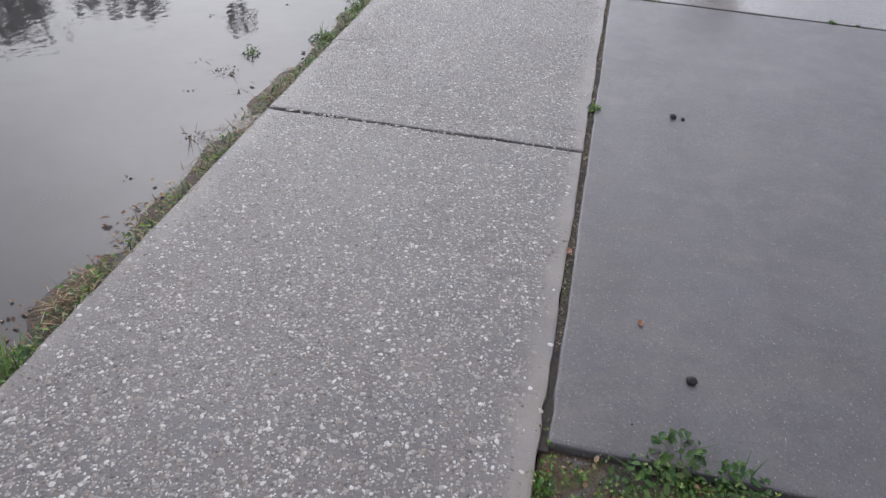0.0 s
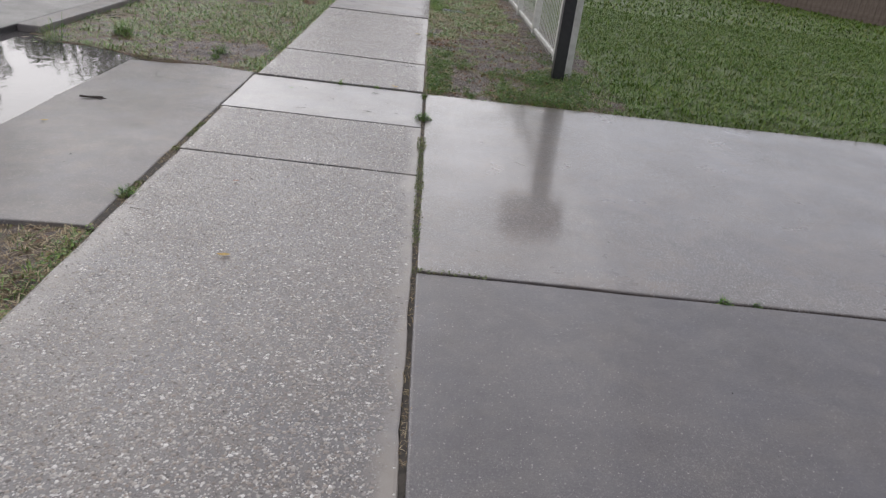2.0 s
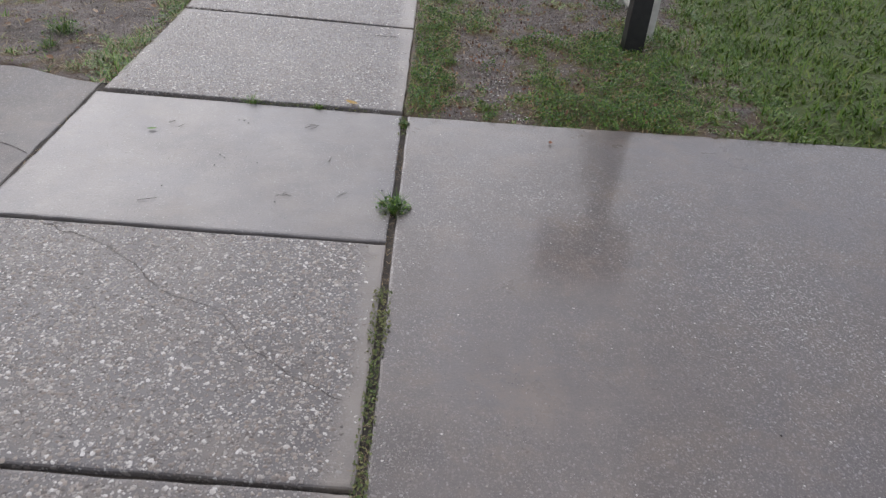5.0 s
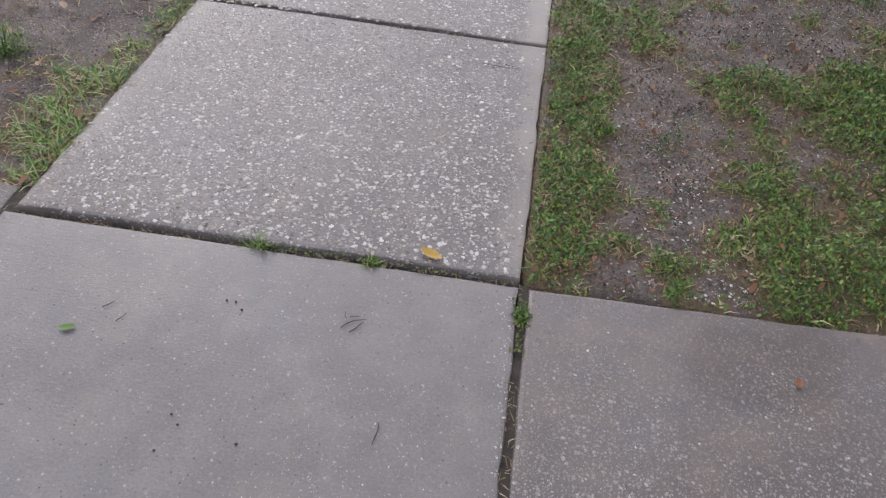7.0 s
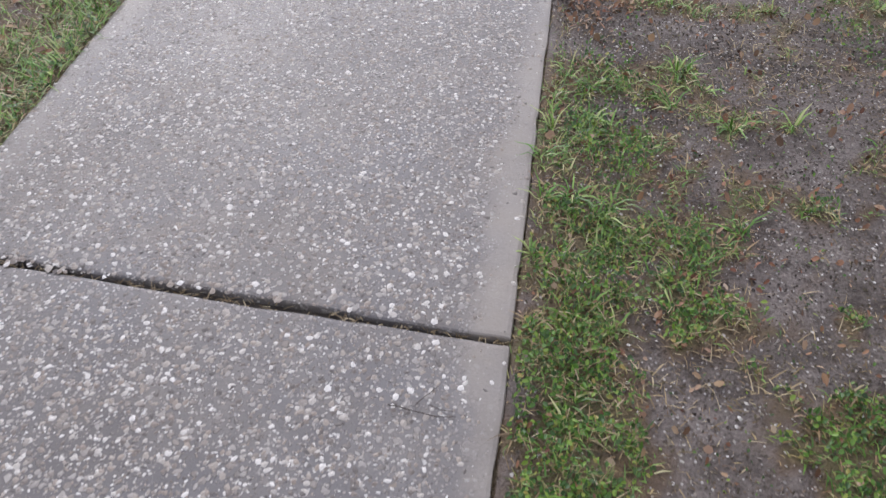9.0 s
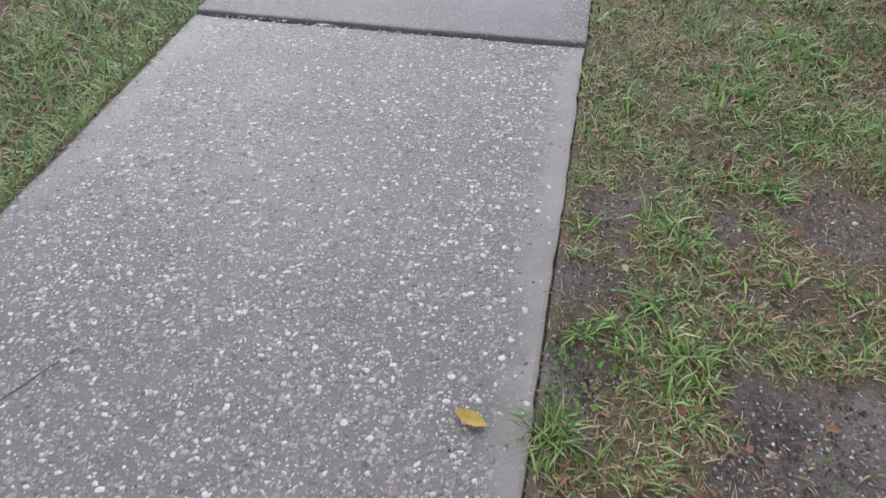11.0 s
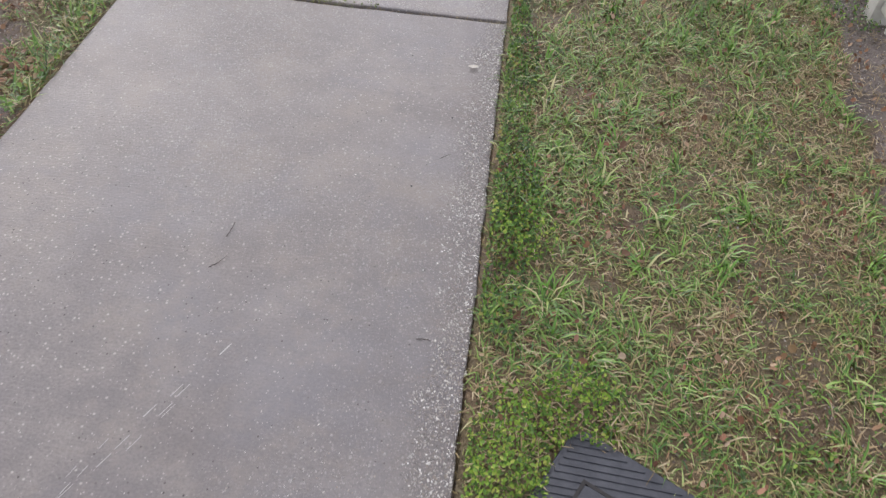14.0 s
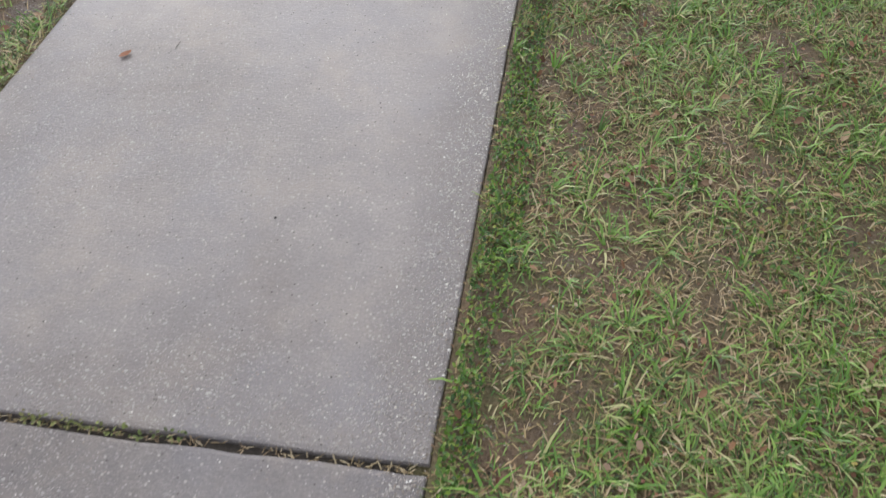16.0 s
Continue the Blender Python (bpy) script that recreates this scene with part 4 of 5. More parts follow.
# ---- soil, moss and cracks in the joints ----
bm = bmesh.new()
box(bm, -0.004, 0.022, 1.70, 8.17, -0.05, -0.011)
box(bm, -W - 0.042, -W + 0.004, 5.18, 8.26, -0.05, -0.009)
for y, a in zip(JOINTS[1:-1], ASKEW[1:-1]):
    box(bm, -W + 0.002, -0.005, y - 0.010 + min(a, 0), y + 0.010 + max(a, 0), -0.06, -0.020)
box(bm, 0.023, 12, 5.075, 5.11, -0.05, -0.013)
jsoil = tagged(part("joint_soil", bm, JOINTMAT), "dark soil packed in the joints between the slabs", "joint soil", kind="structure")


def slab_top(x, y):
    return nz(x, y, 1.1, 2) * 0.003


def ribbon(name, points, width, z, material, parent):
    v, f = [], []
    for k, (x, y) in enumerate(points):
        x2, y2 = points[min(k + 1, len(points) - 1)]
        x1, y1 = points[max(k - 1, 0)]
        d = Vector((x2 - x1, y2 - y1)).normalized()
        w = width * (0.35 + 0.9 * abs(nz(x, y, 30, 3)) + 0.3)
        h = z(x, y) + 0.0009
        v += [(x - d.y * w / 2, y + d.x * w / 2, h), (x + d.y * w / 2, y - d.x * w / 2, h)]
        if k:
            f.append((2 * k - 2, 2 * k - 1, 2 * k + 1, 2 * k))
    return mesh_from(name, v, f, material, parent)


def crack(x0, y0, x1, y1, wander, width, z, parent, n=60):
    pts = []
    for k in range(n + 1):
        t = k / n
        off = wander * nz(t * 4 + x0, y0, 1.0, 5) * math.sin(math.pi * t) + 0.008 * nz(t * 30, y0, 1.0, 7)
        pts.append((x0 + (x1 - x0) * t - (y1 - y0) * off, y0 + (y1 - y0) * t + (x1 - x0) * off))
    return ribbon("crack", pts, width, z, CRACKMAT, parent)


CRACKMAT = plain("crack_dirt", (0.06, 0.05, 0.045), (0.13, 0.115, 0.10), 0.9, 80)
crack(-0.06, 6.50, -0.88, 7.10, 0.07, 0.0022, slab_top, sidewalk)
crack(-0.88, 7.10, -1.16, 7.19, 0.2, 0.004, slab_top, sidewalk)
crack(-1.93, 8.13, -1.88, 7.93, 0.15, 0.005, apron_top, apron, 14)
crack(-1.88, 7.93, -1.27, 7.59, 0.08, 0.0035, apron_top, apron, 30)
crack(-1.215, 3.86, -1.02, 3.93, 0.2, 0.004, slab_top, sidewalk, 20)
# a faint twig on the slab, drawn with the flat crack ribbon
crack(-0.93, 10.78, -0.84, 10.96, 0.04, 0.0035, slab_top, sidewalk, 14)
crack(-0.50, 3.27, -0.04, 3.30, 0.2, 0.0022, slab_top, sidewalk, 30)

SCRATCH = plain("pale_scratch", (0.42, 0.40, 0.385), (0.50, 0.475, 0.455), 0.35, 60)
for x0, y0, x1, y1 in ((-0.76, 13.14, -0.62, 13.52), (-0.72, 13.25, -0.48, 13.76), (-1.01, 13.84, -0.95, 13.64)):
    for k in range(13):
        t = rng.uniform(0, 0.95)
        o = rng.normal(0, 0.014)
        xa, ya = x0 + (x1 - x0) * t + o, y0 + (y1 - y0) * t
        pts = [(xa + (x1 - x0) * 0.06 * q, ya + (y1 - y0) * 0.06 * q) for q in (0, 0.33, 0.66, 1)]
        tagged(ribbon("scratch", pts, rng.uniform(0.0010, 0.0024), slab_top, SCRATCH, sidewalk))


def moss_line(x, y):
    k = 0.0
    if abs(x - 0.006) < 0.021 + 0.022 * nz(0, y, 6, 3):
        if 5.42 < y < 6.95:
            k = 0.9 + 0.9 * nz(0, y, 5, 8)
        elif 1.75 < y < 5.4:
            k = 0.9 * smooth_step(0.2, 0.45, nz(0, y, 3, 15))
        elif 7.95 < y < 8.12:
            k = 0.5
    for j, a, b in ((8.163, -0.72, -0.12), (15.14, -0.72, -0.42), (9.29, -0.3, -0.1)):
        if abs(y - j) < 0.012 and a < x < b:
            k = max(k, 0.4 + 1.0 * nz(x, j, 6, 3))
    if abs(y - 5.09) < 0.016 and 0 < x < 0.3:
        k = 0.6
    return k


pts = []
for x0, x1, y0, y1 in ((-0.02, 0.035, 1.72, 8.15), (-0.75, -0.1, 8.14, 8.185), (-0.72, -0.42, 15.12, 15.16), (0, 0.3, 5.07, 5.11)):
    n = int((x1 - x0) * (y1 - y0) * 24000)
    pts += [(x, y, -0.004 + rng.uniform(0, 0.016)) for x, y in zip(rng.uniform(x0, x1, n), rng.uniform(y0, y1, n)) if rng.random() < moss_line(x, y)]
pts = [(x, y - x / W * ASKEW[7] if y > 15 else y, z) for x, y, z in pts]
leaves("joint_moss", pts, 0.009, MOSS, "thin green moss and seedlings in the slab joints", "moss", 0.8)
pts = [(rng.uniform(-0.012, 0.025), y, -0.008) for y in rng.uniform(1.72, 8.15, 1500) if nz(0, y, 2, 4) > -0.15]
pts += [(rng.uniform(-W, 0), 0, j, 0) for j in (4, 5, 6, 7) for k in range(220)]
pts = [p if len(p) == 3 else (p[0], JOINTS[p[2]] - p[0] / W * ASKEW[p[2]] + rng.uniform(-0.006, 0.006), -0.012) for p in pts]
pts += [(rng.uniform(-W - 0.036, -W - 0.004), y, -0.008) for y in rng.uniform(5.2, 8.25, 1500) if nz(0, y, 2.5, 14) > -0.1 and y < 7.2 or rng.random() < 0.12]
blades("joint_straw", pts, 0.022, 0.002, 75, STRAW, "dead stems lodged in the long joints", "debris")
pts = [(rng.uniform(-W - 0.036, -W - 0.002), y, -0.008 + rng.uniform(0, 0.012)) for y in rng.uniform(5.2, 7.2, 1600) if nz(0, y, 4, 24) > 0.12]
leaves("apron_joint_moss", pts, 0.010, MOSS, "dull green moss along the joint beside the apron", "moss", 0.8)


# ---- weeds rooted in the joints and edges ----
def weed(x, y, z, radius, height, n, label, leafy=0.5, material=None, leaf=0.013, lean=46):
    r = radius * np.sqrt(rng.random(n))
    a = rng.uniform(0, 2 * np.pi, n)
    nb = int(n * (1 - leafy))
    root = tagged(new("weed"), label, "weed", "weeds in the joints")
    root.location = (x, y, z)
    if nb:
        pts = np.stack([r[:nb] * np.cos(a[:nb]) * 0.45, r[:nb] * np.sin(a[:nb]) * 0.45, np.zeros(nb)], 1)
        ob = blades("tuft", pts, max(height, radius) * 1.1, 0.0032, lean, material or LEAFY, "", "", kind="")
        ob.parent = root
    if n - nb:
        q = np.stack([r[nb:] * np.cos(a[nb:]), r[nb:] * np.sin(a[nb:]), height * rng.random(n - nb) * (1.05 - (r[nb:] / radius) ** 2)], 1)
        leaves("foliage", q, leaf, material or LEAFY, "", "", 0.8, root)
    return root


SPRIG = "feathery green weed tuft rooted in the long slab joint"
weed(0.006, 7.40, -0.01, 0.062, 0.055, 420, SPRIG, 0.6)
weed(-1.245, 5.57, -0.03, 0.065, 0.06, 300, "green weed tuft in the joint beside the apron", 0.5)
weed(1.225, 5.10, -0.012, 0.035, 0.022, 160, "flat green weed in the driveway joint", 0.6)
weed(1.36, 5.10, -0.012, 0.025, 0.018, 90, "flat green weed in the driveway joint", 0.6)
weed(0.012, 3.52, -0.01, 0.035, 0.035, 120, SPRIG, 0.6)
weed(0.008, 8.07, -0.01, 0.03, 0.02, 130, "small moss-green weed at the corner of two slabs", 0.7)
weed(-0.35, 8.163, -0.008, 0.03, 0.012, 80, "thin yellow-green grass in the cross joint", 0.2, GREEN)
weed(-0.62, 8.163, -0.008, 0.04, 0.012, 80, "thin yellow-green grass in the cross joint", 0.2, GREEN)
weed(0.03, 10.96, -0.02, 0.07, 0.05, 150, "bright green grass tuft leaning over the sidewalk edge", 0.05, GREEN)
weed(-1.67, 8.86, -0.03, 0.10, 0.10, 260, "upright pale green weed growing on bare soil", 0.55)
weed(-1.66, 8.66, -0.035, 0.07, 0.04, 120, "small low weed growing on bare soil", 0.6)
weed(0.30, 1.75, -0.01, 0.070, 0.09, 120, "broad-leaved green weed leaning over the driveway edge", 0.92, DARKLEAF, 0.021)
weed(0.24, 1.66, -0.02, 0.09, 0.06, 130, "broad-leaved green weed leaning over the driveway edge", 0.92, DARKLEAF, 0.021)
weed(0.42, 1.70, -0.02, 0.09, 0.06, 120, "broad-leaved green weed leaning over the driveway edge", 0.9, DARKLEAF, 0.020)
weed(0.0, 1.60, -0.03, 0.05, 0.04, 120, "small green weed at the sidewalk edge", 0.6)
weed(-1.56, 3.70, WATER_Z - 0.01, 0.05, 0.06, 110, "dark sprig standing in the rainwater", 0.7)
weed(-1.58, 3.48, WATER_Z - 0.01, 0.09, 0.02, 120, "half-drowned brown weed lying in the rainwater", 0.75, MULCH, 0.012, 84)
weed(-1.42, 2.88, WATER_Z - 0.01, 0.09, 0.02, 140, "half-drowned brown weed lying in the rainwater", 0.75, MULCH, 0.012, 84)
weed(-1.30, 3.98, WATER_Z, 0.08, 0.05, 220, "leafy green weed at the flooded sidewalk edge", 0.8)
weed(-1.26, 4.42, -0.04, 0.08, 0.05, 200, "leafy green weed at the flooded sidewalk edge", 0.7)
weed(-1.26, 1.62, -0.04, 0.09, 0.05, 260, "leafy green weed at the flooded sidewalk edge", 0.8)
for sx, sy, sr in ((-1.62, 3.25, 0.05), (-1.75, 3.55, 0.06), (-1.50, 2.55, 0.05), (-1.66, 4.40, 0.04), (-1.44, 3.30, 0.06), (-1.95, 4.1, 0.04), (-1.36, 4.9, 0.06)):
    weed(sx, sy, WATER_Z - 0.01, sr, 0.014, 34, "small dark sprig floating in the rainwater", 0.85, MOSS, 0.013, 82)
weed(-2.95, 8.75, WATER_Z - 0.01, 0.16, 0.20, 340, "tall leafy weed standing in the flooded gutter", 0.75)
weed(-2.6, 9.3, -0.04, 0.16, 0.12, 300, "tall grass clump beside the flooded gutter", 0.1, GREEN)

# ---- black post, white fence, wooden fence ----
post = tagged(new("mailbox_post"), "square black painted post in rough grass carrying a brown mailbox", "mailbox")
post.location = (1.135, 9.16, 0)
bm = bmesh.new()
box(bm, -0.05, 0.05, -0.05, 0.05, -0.15, 1.09, 0.006)
part("shaft", bm, BLACKPOST, post)
bm = bmesh.new()
box(bm, -0.26, 0.22, -0.075, 0.075, 1.09, 1.125, 0.004)
part("bracket", bm, BLACKPOST, post)
bm = bmesh.new()
prof = [(-0.12, 0.0), (0.12, 0.0)] + [(0.12 * math.cos(a), 0.22 + 0.12 * math.sin(a)) for a in np.linspace(0, math.pi, 11)]
ends = [[bm.verts.new((x, y, 1.125 + z)) for y, z in prof] for x in (-0.30, 0.24)]
bm.faces.new(ends[0])
bm.faces.new(ends[1][::-1])
for k in range(len(prof)):
    bm.faces.new((ends[0][k], ends[1][k], ends[1][(k + 1) % len(prof)], ends[0][(k + 1) % len(prof)]))
part("box", bm, BOXMAT, post, "brown painted metal mailbox")
bm = bmesh.new()
box(bm, -0.312, -0.302, -0.11, 0.11, 1.13, 1.42, 0.003)
part("door", bm, BOXMAT, post)

fence = tagged(new("picket_fence"), "white metal picket fence with square posts and chalky rails", "fence")
FX, FY = 1.25, 10.04
fence.location = (FX, FY, 0)
bm = bmesh.new()
box(bm, -0.036, 0.036, -0.034, 0.034, -0.05, 1.22, 0.004)
post0 = part("fence_post", bm, WHITEMETAL, fence)
bm = bmesh.new()
box(bm, -0.040, 0.040, -0.038, 0.038, 1.22, 1.245, 0.006)
cap0 = part("post_cap", bm, WHITEMETAL, post0)
bm = bmesh.new()
box(bm, -0.0032, 0.0032, -0.0075, 0.0075, 0.025, 1.16, 0.001)
picket0 = part("picket", bm, WHITEMETAL, fence)
bm = bmesh.new()
box(bm, -0.020, 0.020, 0.036, 1.764, 0.070, 0.108, 0.008)
rail0 = part("rail", bm, WHITEMETAL, fence)
BAYS = 9
for k in range(BAYS + 1):
    if k:
        p = new("fence_post", post0.data)
        p.parent = fence
        p.location = (0, 1.8 * k, 0)
        q = new("post_cap", cap0.data)
        q.parent = p
    if k < BAYS:
        for h in (0, 0.93):
            if k or h:
                rr = new("rail", rail0.data)
                rr.parent = fence
                rr.location = (0, 1.8 * k, h)
        for i in range(1, 17):
            if k == 0 and i == 1:
                picket0.location = (0, 0.106, 0)
                continue
            pk = new("picket", picket0.data)
            pk.parent = fence
            pk.location = (0, 1.8 * k + i * 0.1059, 0)

p = new("fence_post", post0.data)
p.parent = fence
p.location = (0, -0.66, 0)
q = new("post_cap", cap0.data)
q.parent = p
for h in (0.075, 1.005):
    bm = bmesh.new()
    box(bm, -0.020, 0.020, -0.624, -0.036, h - 0.005, h + 0.033, 0.008)
    part("rail", bm, WHITEMETAL, fence)
for i in range(1, 6):
    pk = new("picket", picket0.data)
    pk.parent = fence
    pk.location = (0, -0.66 + i * 0.11, 0)

wood = tagged(new("board_fence"), "weathered brown wooden board fence behind the lawn", "fence")
A, B = Vector((7.0, 26.6)), Vector((12.4, 14.5))
along = (B - A).normalized()
ang = math.atan2(along.y, along.x)
wood.location = (A.x, A.y, 0)
wood.rotation_euler = (0, 0, ang)
bm = bmesh.new()
box(bm, 0, 0.138, -0.009, 0.009, -0.02, 1.82, 0.004)
board0 = part("board", bm, FENCEWOOD, wood)
nb = int((B - A).length / 0.145)
for k in range(1, nb):
    o = new("board", board0.data)
    o.parent = wood
    o.location = (k * 0.145, rng.uniform(-0.004, 0.004), rng.uniform(-0.02, 0.02))
for h in (0.35, 1.45):
    bm = bmesh.new()
    box(bm, 0, nb * 0.145, 0.011, 0.05, h, h + 0.09, 0.004)
    part("rail", bm, FENCEWOOD, wood)

# ---- meter box lid in the grass ----
lid = tagged(new("meter_box_lid"), "dark grey plastic utility box lid sunk in the grass", "utility box")
lid.location, lid.rotation_euler = (LID[0], LID[1], -0.014), (radians(1.0), radians(-0.5), radians(-28))


def rounded_plate(bm, hx, hy, r, z0, z1, cx=0.0, cy=0.0, cut=0.0):
    ring = []
    for sx, sy, a0 in ((1, 1, 0), (-1, 1, 90), (-1, -1, 180), (1, -1, 270)):
        for k in range(5):
            a = radians(a0 + k * 22.5)
            ring.append((cx + sx * (hx - r) + r * math.cos(a), cy + sy * (hy - r) + r * math.sin(a)))
    top = [bm.verts.new((x, y, z1)) for x, y in ring]
    low = [bm.verts.new((cx + (x - cx) * 1.01, cy + (y - cy) * 1.015, z1 - 0.003)) for x, y in ring]
    bot = [bm.verts.new((cx + (x - cx) * 1.01, cy + (y - cy) * 1.015, z0)) for x, y in ring]
    bm.faces.new(top)
    n = len(ring)
    for u, v in ((top, low), (low, bot)):
        for k in range(n):
            bm.faces.new((u[k], v[k], v[(k + 1) % n], u[(k + 1) % n]))
    return bm


part("plate", rounded_plate(bmesh.new(), 0.196, 0.134, 0.03, -0.06, 0.004), LIDMAT, lid)
def ridges(bm, x0, x1, y0, y1, z0, z1, step, turn=radians(24)):
    """Parallel slanting ribs, cut off at the edges of a rectangle."""
    ux, uy = math.cos(turn), math.sin(turn)
    cx, cy = (x0 + x1) / 2, (y0 + y1) / 2
    for k in range(-20, 21):
        px, py = cx - uy * k * step, cy + ux * k * step
        lo = max((x0 - px) / ux, (y0 - py) / uy)
        hi = min((x1 - px) / ux, (y1 - py) / uy)
        if hi - lo > 0.02:
            mid = (lo + hi) / 2
            box(bm, -(hi - lo) / 2, (hi - lo) / 2, -0.0052, 0.0052, z0, z1, 0, pose(px + ux * mid, py + uy * mid, 0, 0, 0, math.degrees(turn)))


bm = bmesh.new()
ridges(bm, -0.188, 0.188, -0.126, 0.126, 0.003, 0.0062, 0.0150)
part("tread", bm, LIDMAT, lid)
bm = bmesh.new()
rounded_plate(bm, 0.090, 0.054, 0.010, 0.0, 0.0074, -0.036, -0.020)
hatch = part("hatch", bm, LIDMAT, lid)
bm = bmesh.new()
ridges(bm, -0.120, 0.048, -0.068, 0.028, 0.007, 0.0098, 0.0150)
part("tread", bm, LIDMAT, hatch)
bm = bmesh.new()
bm2 = bmesh.new()
rounded_plate(bm, 0.024, 0.019, 0.003, 0.0, 0.0110, -0.042, -0.016)
part("nameplate", bm, LIDMAT, hatch, "small raised plate with worn lettering")
for k in range(3):
    for u in range(4):
        box(bm2, -0.060 + u * 0.0105, -0.0525 + u * 0.0105, -0.029 + k * 0.0105, -0.022 + k * 0.0105, 0.0108, 0.0122)
part("lettering", bm2, NUTMAT, hatch, "worn dark bars of cast lettering")
bm = bmesh.new()
rounded_plate(bm, 0.012, 0.006, 0.0055, 0.0, 0.0118, -0.098, -0.012)
part("key_hole", bm, NUTMAT, hatch, "dark key hole")
bm = bmesh.new()
for x0, x1, y0, y1 in ((-0.134, 0.062, -0.082, -0.075), (-0.134, 0.062, 0.035, 0.042), (-0.134, -0.127, -0.075, 0.035), (0.055, 0.062, -0.075, 0.035), (0.105, 0.112, -0.10, 0.03)):
    box(bm, x0, x1, y0, y1, 0.002, 0.0072)
part("groove", bm, NUTMAT, lid)


# ---- small loose things lying about ----
def fallen_leaf(x, y, z, size, material, turn, label):
    v, f = [], []
    n = 7
    for k in range(n + 1):
        t = k / n
        w = size * 0.24 * math.sin(math.pi * min(1, t * 1.02 + 0.02)) ** 0.8
        lift = 0.004 + size * 0.10 * (2 * t - 1) ** 2
        v += [(size * (t - 0.5), -w, lift + w * 0.35), (size * (t - 0.5), 0, lift), (size * (t - 0.5), w, lift + w * 0.3)]
        if k:
            b = 3 * k
            f += [(b - 3, b, b + 1, b - 2), (b - 2, b + 1, b + 2, b - 1)]
    ob = tagged(mesh_from("fallen_leaf", v, f, material, smooth=True), label, "leaf", "fallen leaves")
    ob.matrix_world = pose(x, y, z, 0, 0, turn)
    return ob


def twig(x, y, length, turn, label="thin dark twig lying on the wet slab", fork=False, thick=0.0011, z=0.003):
    bm = bmesh.new()
    def run(p, a, ln, r, n=6):
        prev = None
        for k in range(n + 1):
            a += rng.uniform(-0.25, 0.25)
            ring = [bm.verts.new((p[0] - math.sin(a) * r * math.cos(q), p[1] + math.cos(a) * r * math.cos(q), r + r * math.sin(q))) for q in (0.5, 2.1, 3.7, 5.3)]
            if prev:
                for i in range(4):
                    bm.faces.new((prev[i], prev[(i + 1) % 4], ring[(i + 1) % 4], ring[i]))
            prev = ring
            p = (p[0] + math.cos(a) * ln / n, p[1] + math.sin(a) * ln / n)
            r *= 0.93
    run((-length / 2, 0), 0.0, length, thick)
    if fork:
        run((-length * 0.1, 0), 0.8, length * 0.45, thick * 0.8)
        run((length * 0.1, 0), -0.7, length * 0.35, thick * 0.8)
    ob = tagged(part("twig", bm, TWIGMAT), label, "twig", "twigs on the slabs")
    ob.matrix_world = pose(x, y, z, 0, 0, turn)
    return ob


def husk(x, y, r, label, z=0.0):
    bm = bmesh.new()
    bmesh.ops.create_icosphere(bm, subdivisions=2, radius=r)
    for v in bm.verts:
        v.co *= 1 + 0.35 * noise.noise(v.co * (0.9 / r) + Vector((x, y, 1)))
        v.co.z = v.co.z * 0.7 + r * 0.6
    ob = tagged(part("seed_husk", bm, NUTMAT, smooth=True), label, "seed", "seed husks on the slabs")
    ob.location = (x, y, z)
    return ob


BLACKNUT = "wrinkled black seed husk on the wet concrete"
for x, y, r in ((0.33, 3.545, 0.013), (0.368, 3.537, 0.008), (0.34, 2.0, 0.014)):
    husk(x, y, r, BLACKNUT)
SPECK = "tiny dark seed scrap on the wet concrete"
for x, y in ((0.20, 1.82), (-0.47, 4.11), (-0.85, 4.65), (-0.78, 5.91), (-0.74, 5.35), (1.02, 4.44), (2.26, 7.35), (0.98, 6.48), (-0.63, 7.98), (-0.59, 7.96), (-0.61, 7.66), (-0.38, 7.38),
             (-0.76, 7.43), (-0.04, 7.51), (-0.49, 7.64), (-0.63, 7.60), (-0.63, 7.68), (-0.61, 7.98), (-0.13, 10.88), (-0.04, 11.30), (-0.17, 11.81), (-0.55, 11.57), (-0.42, 15.64), (-0.27, 14.87), (-0.19, 14.29), (-0.12, 14.59)):
    husk(x, y, 0.0027, SPECK, 0.001)
for x, y in ((-1.68, 6.05), (-1.66, 5.93), (-1.61, 6.82)):
    husk(x, y, 0.008, "small dark seed husk on the apron", -0.03)
fallen_leaf(0.215, 2.19, 0.0, 0.030, REDLEAF, 100, "small curled russet leaf on the driveway")
fallen_leaf(0.00, 2.47, 0.0, 0.035, REDLEAF, 95, "russet leaf scrap caught in the long joint")
fallen_leaf(-0.70, 5.045, 0.002, 0.050, YELLOW, 10, "small yellow leaf on the pebbled slab")
fallen_leaf(-0.84, 5.85, 0.002, 0.034, REDLEAF, 30, "brown leaf scrap on the pebbled slab")
fallen_leaf(-2.06, 6.62, -0.05, 0.040, YELLOW, 20, "small yellow leaf on the apron")
fallen_leaf(-1.72, 4.74, -0.03, 0.09, YELLOW, 70, "bright yellow leaf on the muddy bank")
fallen_leaf(-1.86, 4.55, WATER_Z, 0.07, YELLOW, 20, "yellow leaf floating at the puddle edge")
fallen_leaf(-0.215, 8.20, 0.012, 0.060, YELLOW, -25, "curled yellow leaf by the cross joint")
fallen_leaf(-0.92, 7.84, 0.0, 0.036, GREENLEAF, 20, "narrow fresh green leaf on the smooth slab")
fallen_leaf(0.59, 7.99, 0.002, 0.030, REDLEAF, 80, "small russet leaf on the driveway")
fallen_leaf(-0.105, 10.945, 0.002, 0.062, YELLOW, -20, "curled yellow leaf near the sidewalk edge")
fallen_leaf(-0.20, 12.65, 0.008, 0.042, WETLEAF, 70, "dark curled leaf on the smooth slab")
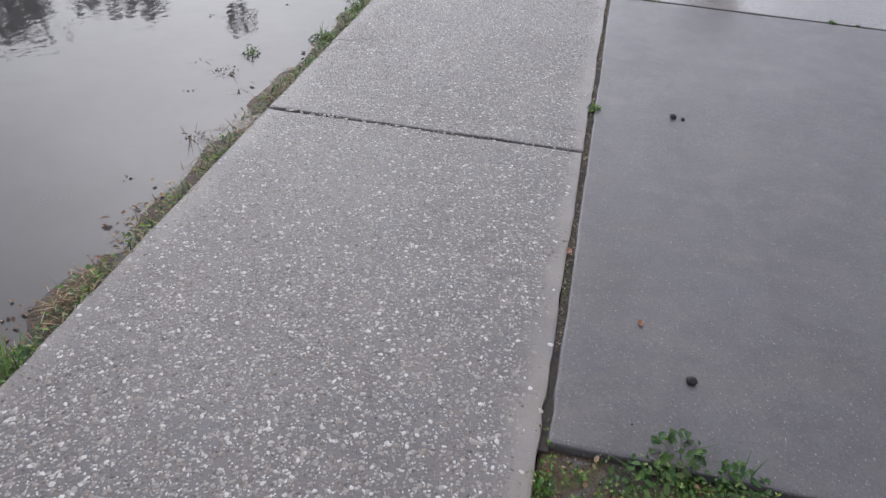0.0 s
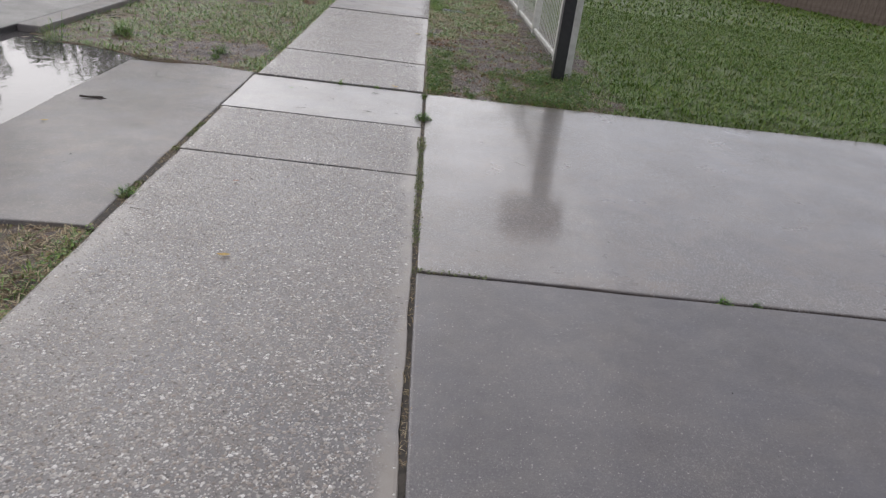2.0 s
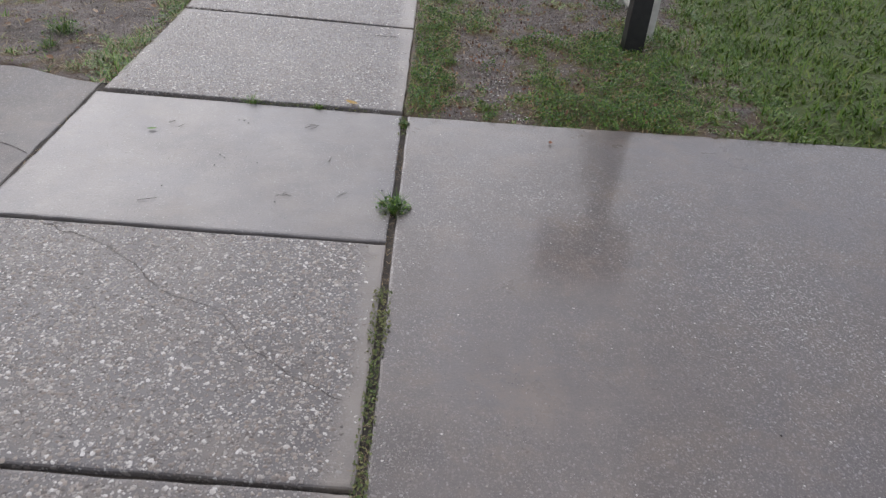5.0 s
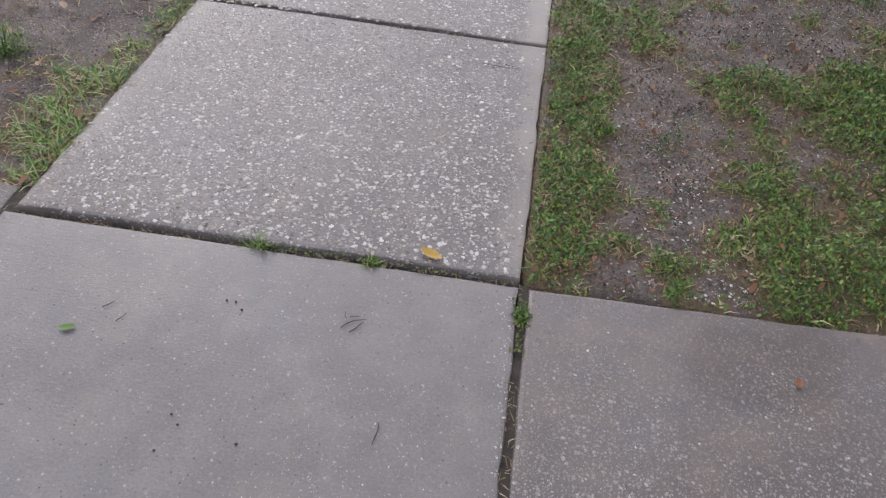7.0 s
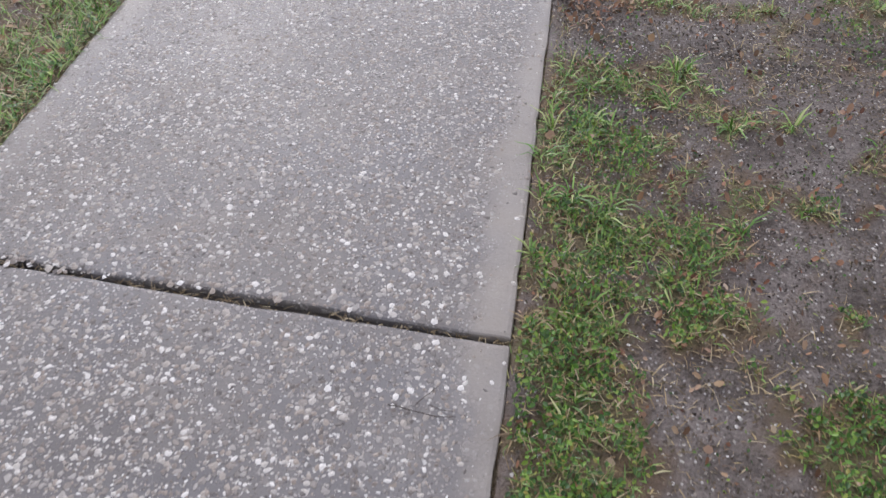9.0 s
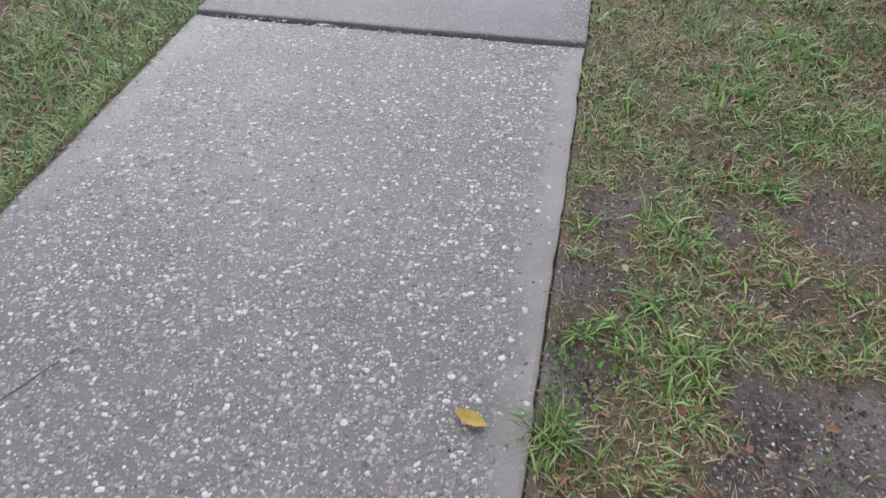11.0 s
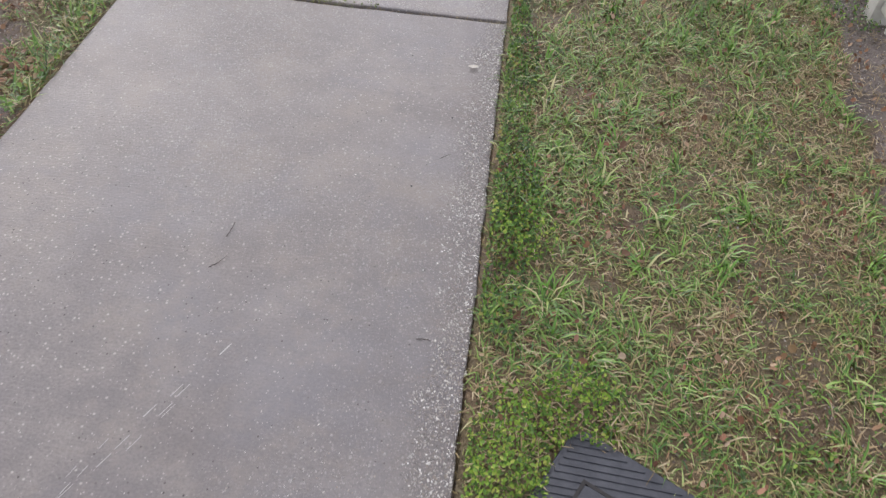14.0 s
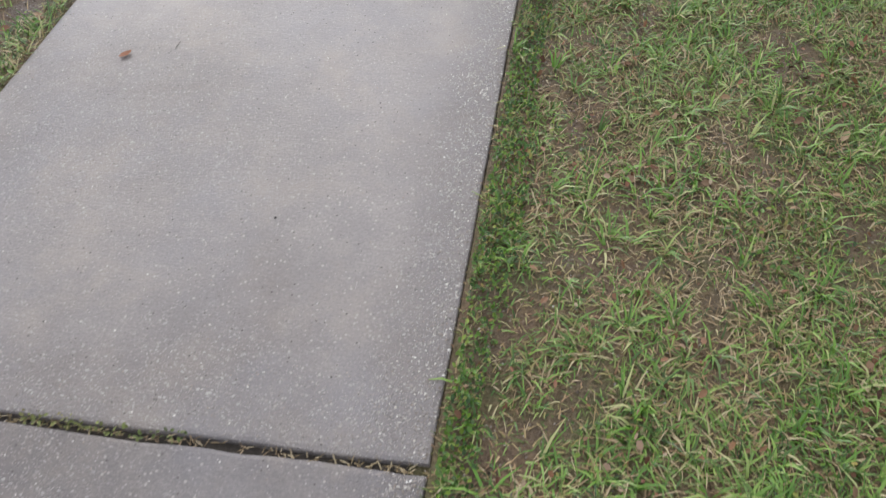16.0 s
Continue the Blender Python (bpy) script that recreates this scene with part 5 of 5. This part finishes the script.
fallen_leaf(-0.14, 13.11, 0.004, 0.040, WETLEAF, 10, "dark dried leaf on the smooth slab")
fallen_leaf(-0.085, 14.85, 0.0, 0.034, PALECHIP, 15, "pale wood chip on the smooth slab")
fallen_leaf(-0.97, 16.12, 0.0, 0.040, REDLEAF, 60, "small russet leaf on the smooth slab")
for x, y, ln, a, fk in ((-0.36, 7.98, 0.06, 70, True), (-0.36, 7.43, 0.05, 20, True), (-0.78, 7.34, 0.06, 35, False), (-0.17, 7.46, 0.04, 50, False), (-0.83, 7.89, 0.03, 80, False), (-0.34, 7.96, 0.04, 60, False),
                        (-0.24, 7.71, 0.05, 80, False), (-0.40, 8.32, 0.04, 70, False), (-0.87, 7.92, 0.03, 60, False), (-0.81, 12.94, 0.09, 150, True), (-1.0, 13.08, 0.05, 10, False), (-0.56, 12.73, 0.06, 60, True),
                        (-0.53, 12.53, 0.07, 65, True), (-0.39, 12.62, 0.06, 50, False), (-0.37, 12.61, 0.03, 60, False), (-0.24, 12.43, 0.05, 80, True), (-0.57, 14.06, 0.05, 80, False), (-0.10, 13.83, 0.03, 30, False),
                        (-0.17, 13.15, 0.04, 5, False), (-0.57, 13.96, 0.05, 60, False), (-0.12, 14.42, 0.035, 45, False), (-0.85, 16.18, 0.03, 80, False), (-0.14, 9.13, 0.12, 10, True), (-1.15, 5.41, 0.04, 10, False)):
    twig(x, y, ln, a, fork=fk)
twig(-2.02, 7.19, 0.16, 5, "broken dark stick lying on the apron", True, 0.009, -0.05)
for k in range(70):
    x, y = rng.uniform(0.3, 1.45), rng.uniform(8.3, 16.5)
    if cover(x, y) > 0.35 or on_lid(x, y):
        continue
    bm = bmesh.new()
    r = rng.uniform(0.003, 0.007)
    bmesh.ops.create_icosphere(bm, subdivisions=1, radius=r)
    for v in bm.verts:
        v.co *= 1 + 0.4 * noise.noise(v.co * (1.2 / r) + Vector((x, y, 3)))
    ob = tagged(part("stone", bm, PALECHIP), "small pale stone on bare soil", "stone", "stones on the soil")
    ob.location = (x, y, ground_z(x, y) + r * 0.3)

# ---- trees across the street, mirrored in the water ----
def tree(height, spread_r, seed):
    r = np.random.default_rng(seed)
    root = tagged(new("tree"), "dark broad-crowned street tree beyond the road", "tree", "trees across the street")
    bm = bmesh.new()
    def limb(p, d, ln, rad, n=6):
        prev = None
        for k in range(n + 1):
            q = p + d * (ln * k / n)
            rr = rad * (1 - 0.6 * k / n)
            u = d.cross(Vector((0.3, 0.9, 0.1))).normalized()
            w = d.cross(u)
            ring = [bm.verts.new(q + u * rr * math.cos(a) + w * rr * math.sin(a)) for a in np.linspace(0, 2 * np.pi, 8, endpoint=False)]
            if prev:
                for i in range(8):
                    bm.faces.new((prev[i], prev[(i + 1) % 8], ring[(i + 1) % 8], ring[i]))
            prev = ring
        return p + d * ln
    top = limb(Vector((0, 0, -0.2)), Vector((0.03, 0.02, 1)).normalized(), height * 0.45, 0.22)
    tips = []
    for k in range(7):
        a = k * 0.9 + r.uniform(0, 0.5)
        d = Vector((math.cos(a), math.sin(a), r.uniform(0.5, 1.2))).normalized()
        tips.append(limb(top - Vector((0, 0, r.uniform(0, height * 0.12))), d, height * r.uniform(0.25, 0.42), 0.09, 4))
    part("trunk", bm, BARK, root)
    pts = []
    for t in tips + [top + Vector((0, 0, height * 0.3))]:
        for c in range(9):
            cc = t + Vector(r.normal(0, spread_r * 0.28, 3))
            rad = spread_r * r.uniform(0.14, 0.26)
            d = r.normal(0, 1, (60, 3))
            d /= np.linalg.norm(d, axis=1)[:, None]
            pts += [tuple(Vector(cc) + Vector(x) * rad) for x in d * r.uniform(0.5, 1.05, (60, 1))]
    leaves("crown", pts, 0.34, CROWN, "", "", 1.3, root)
    return root


first = tree(8.5, 4.2, 3)
first.location = (-14.5, 41, 0)
for x, y, s, a in ((-19.0, 21.5, 1.0, 80), (-23.0, 33.0, 1.1, 190), (-24.0, 16.0, 1.0, 260), (-15.5, 24.5, 0.90, 330), (-22.5, 50.0, 1.1, 30), (-6.0, 62.0, 1.1, 140)):
    t = copy_thing(first, pose(x, y, 0, 0, 0, a))
    t.scale = (s, s, s)
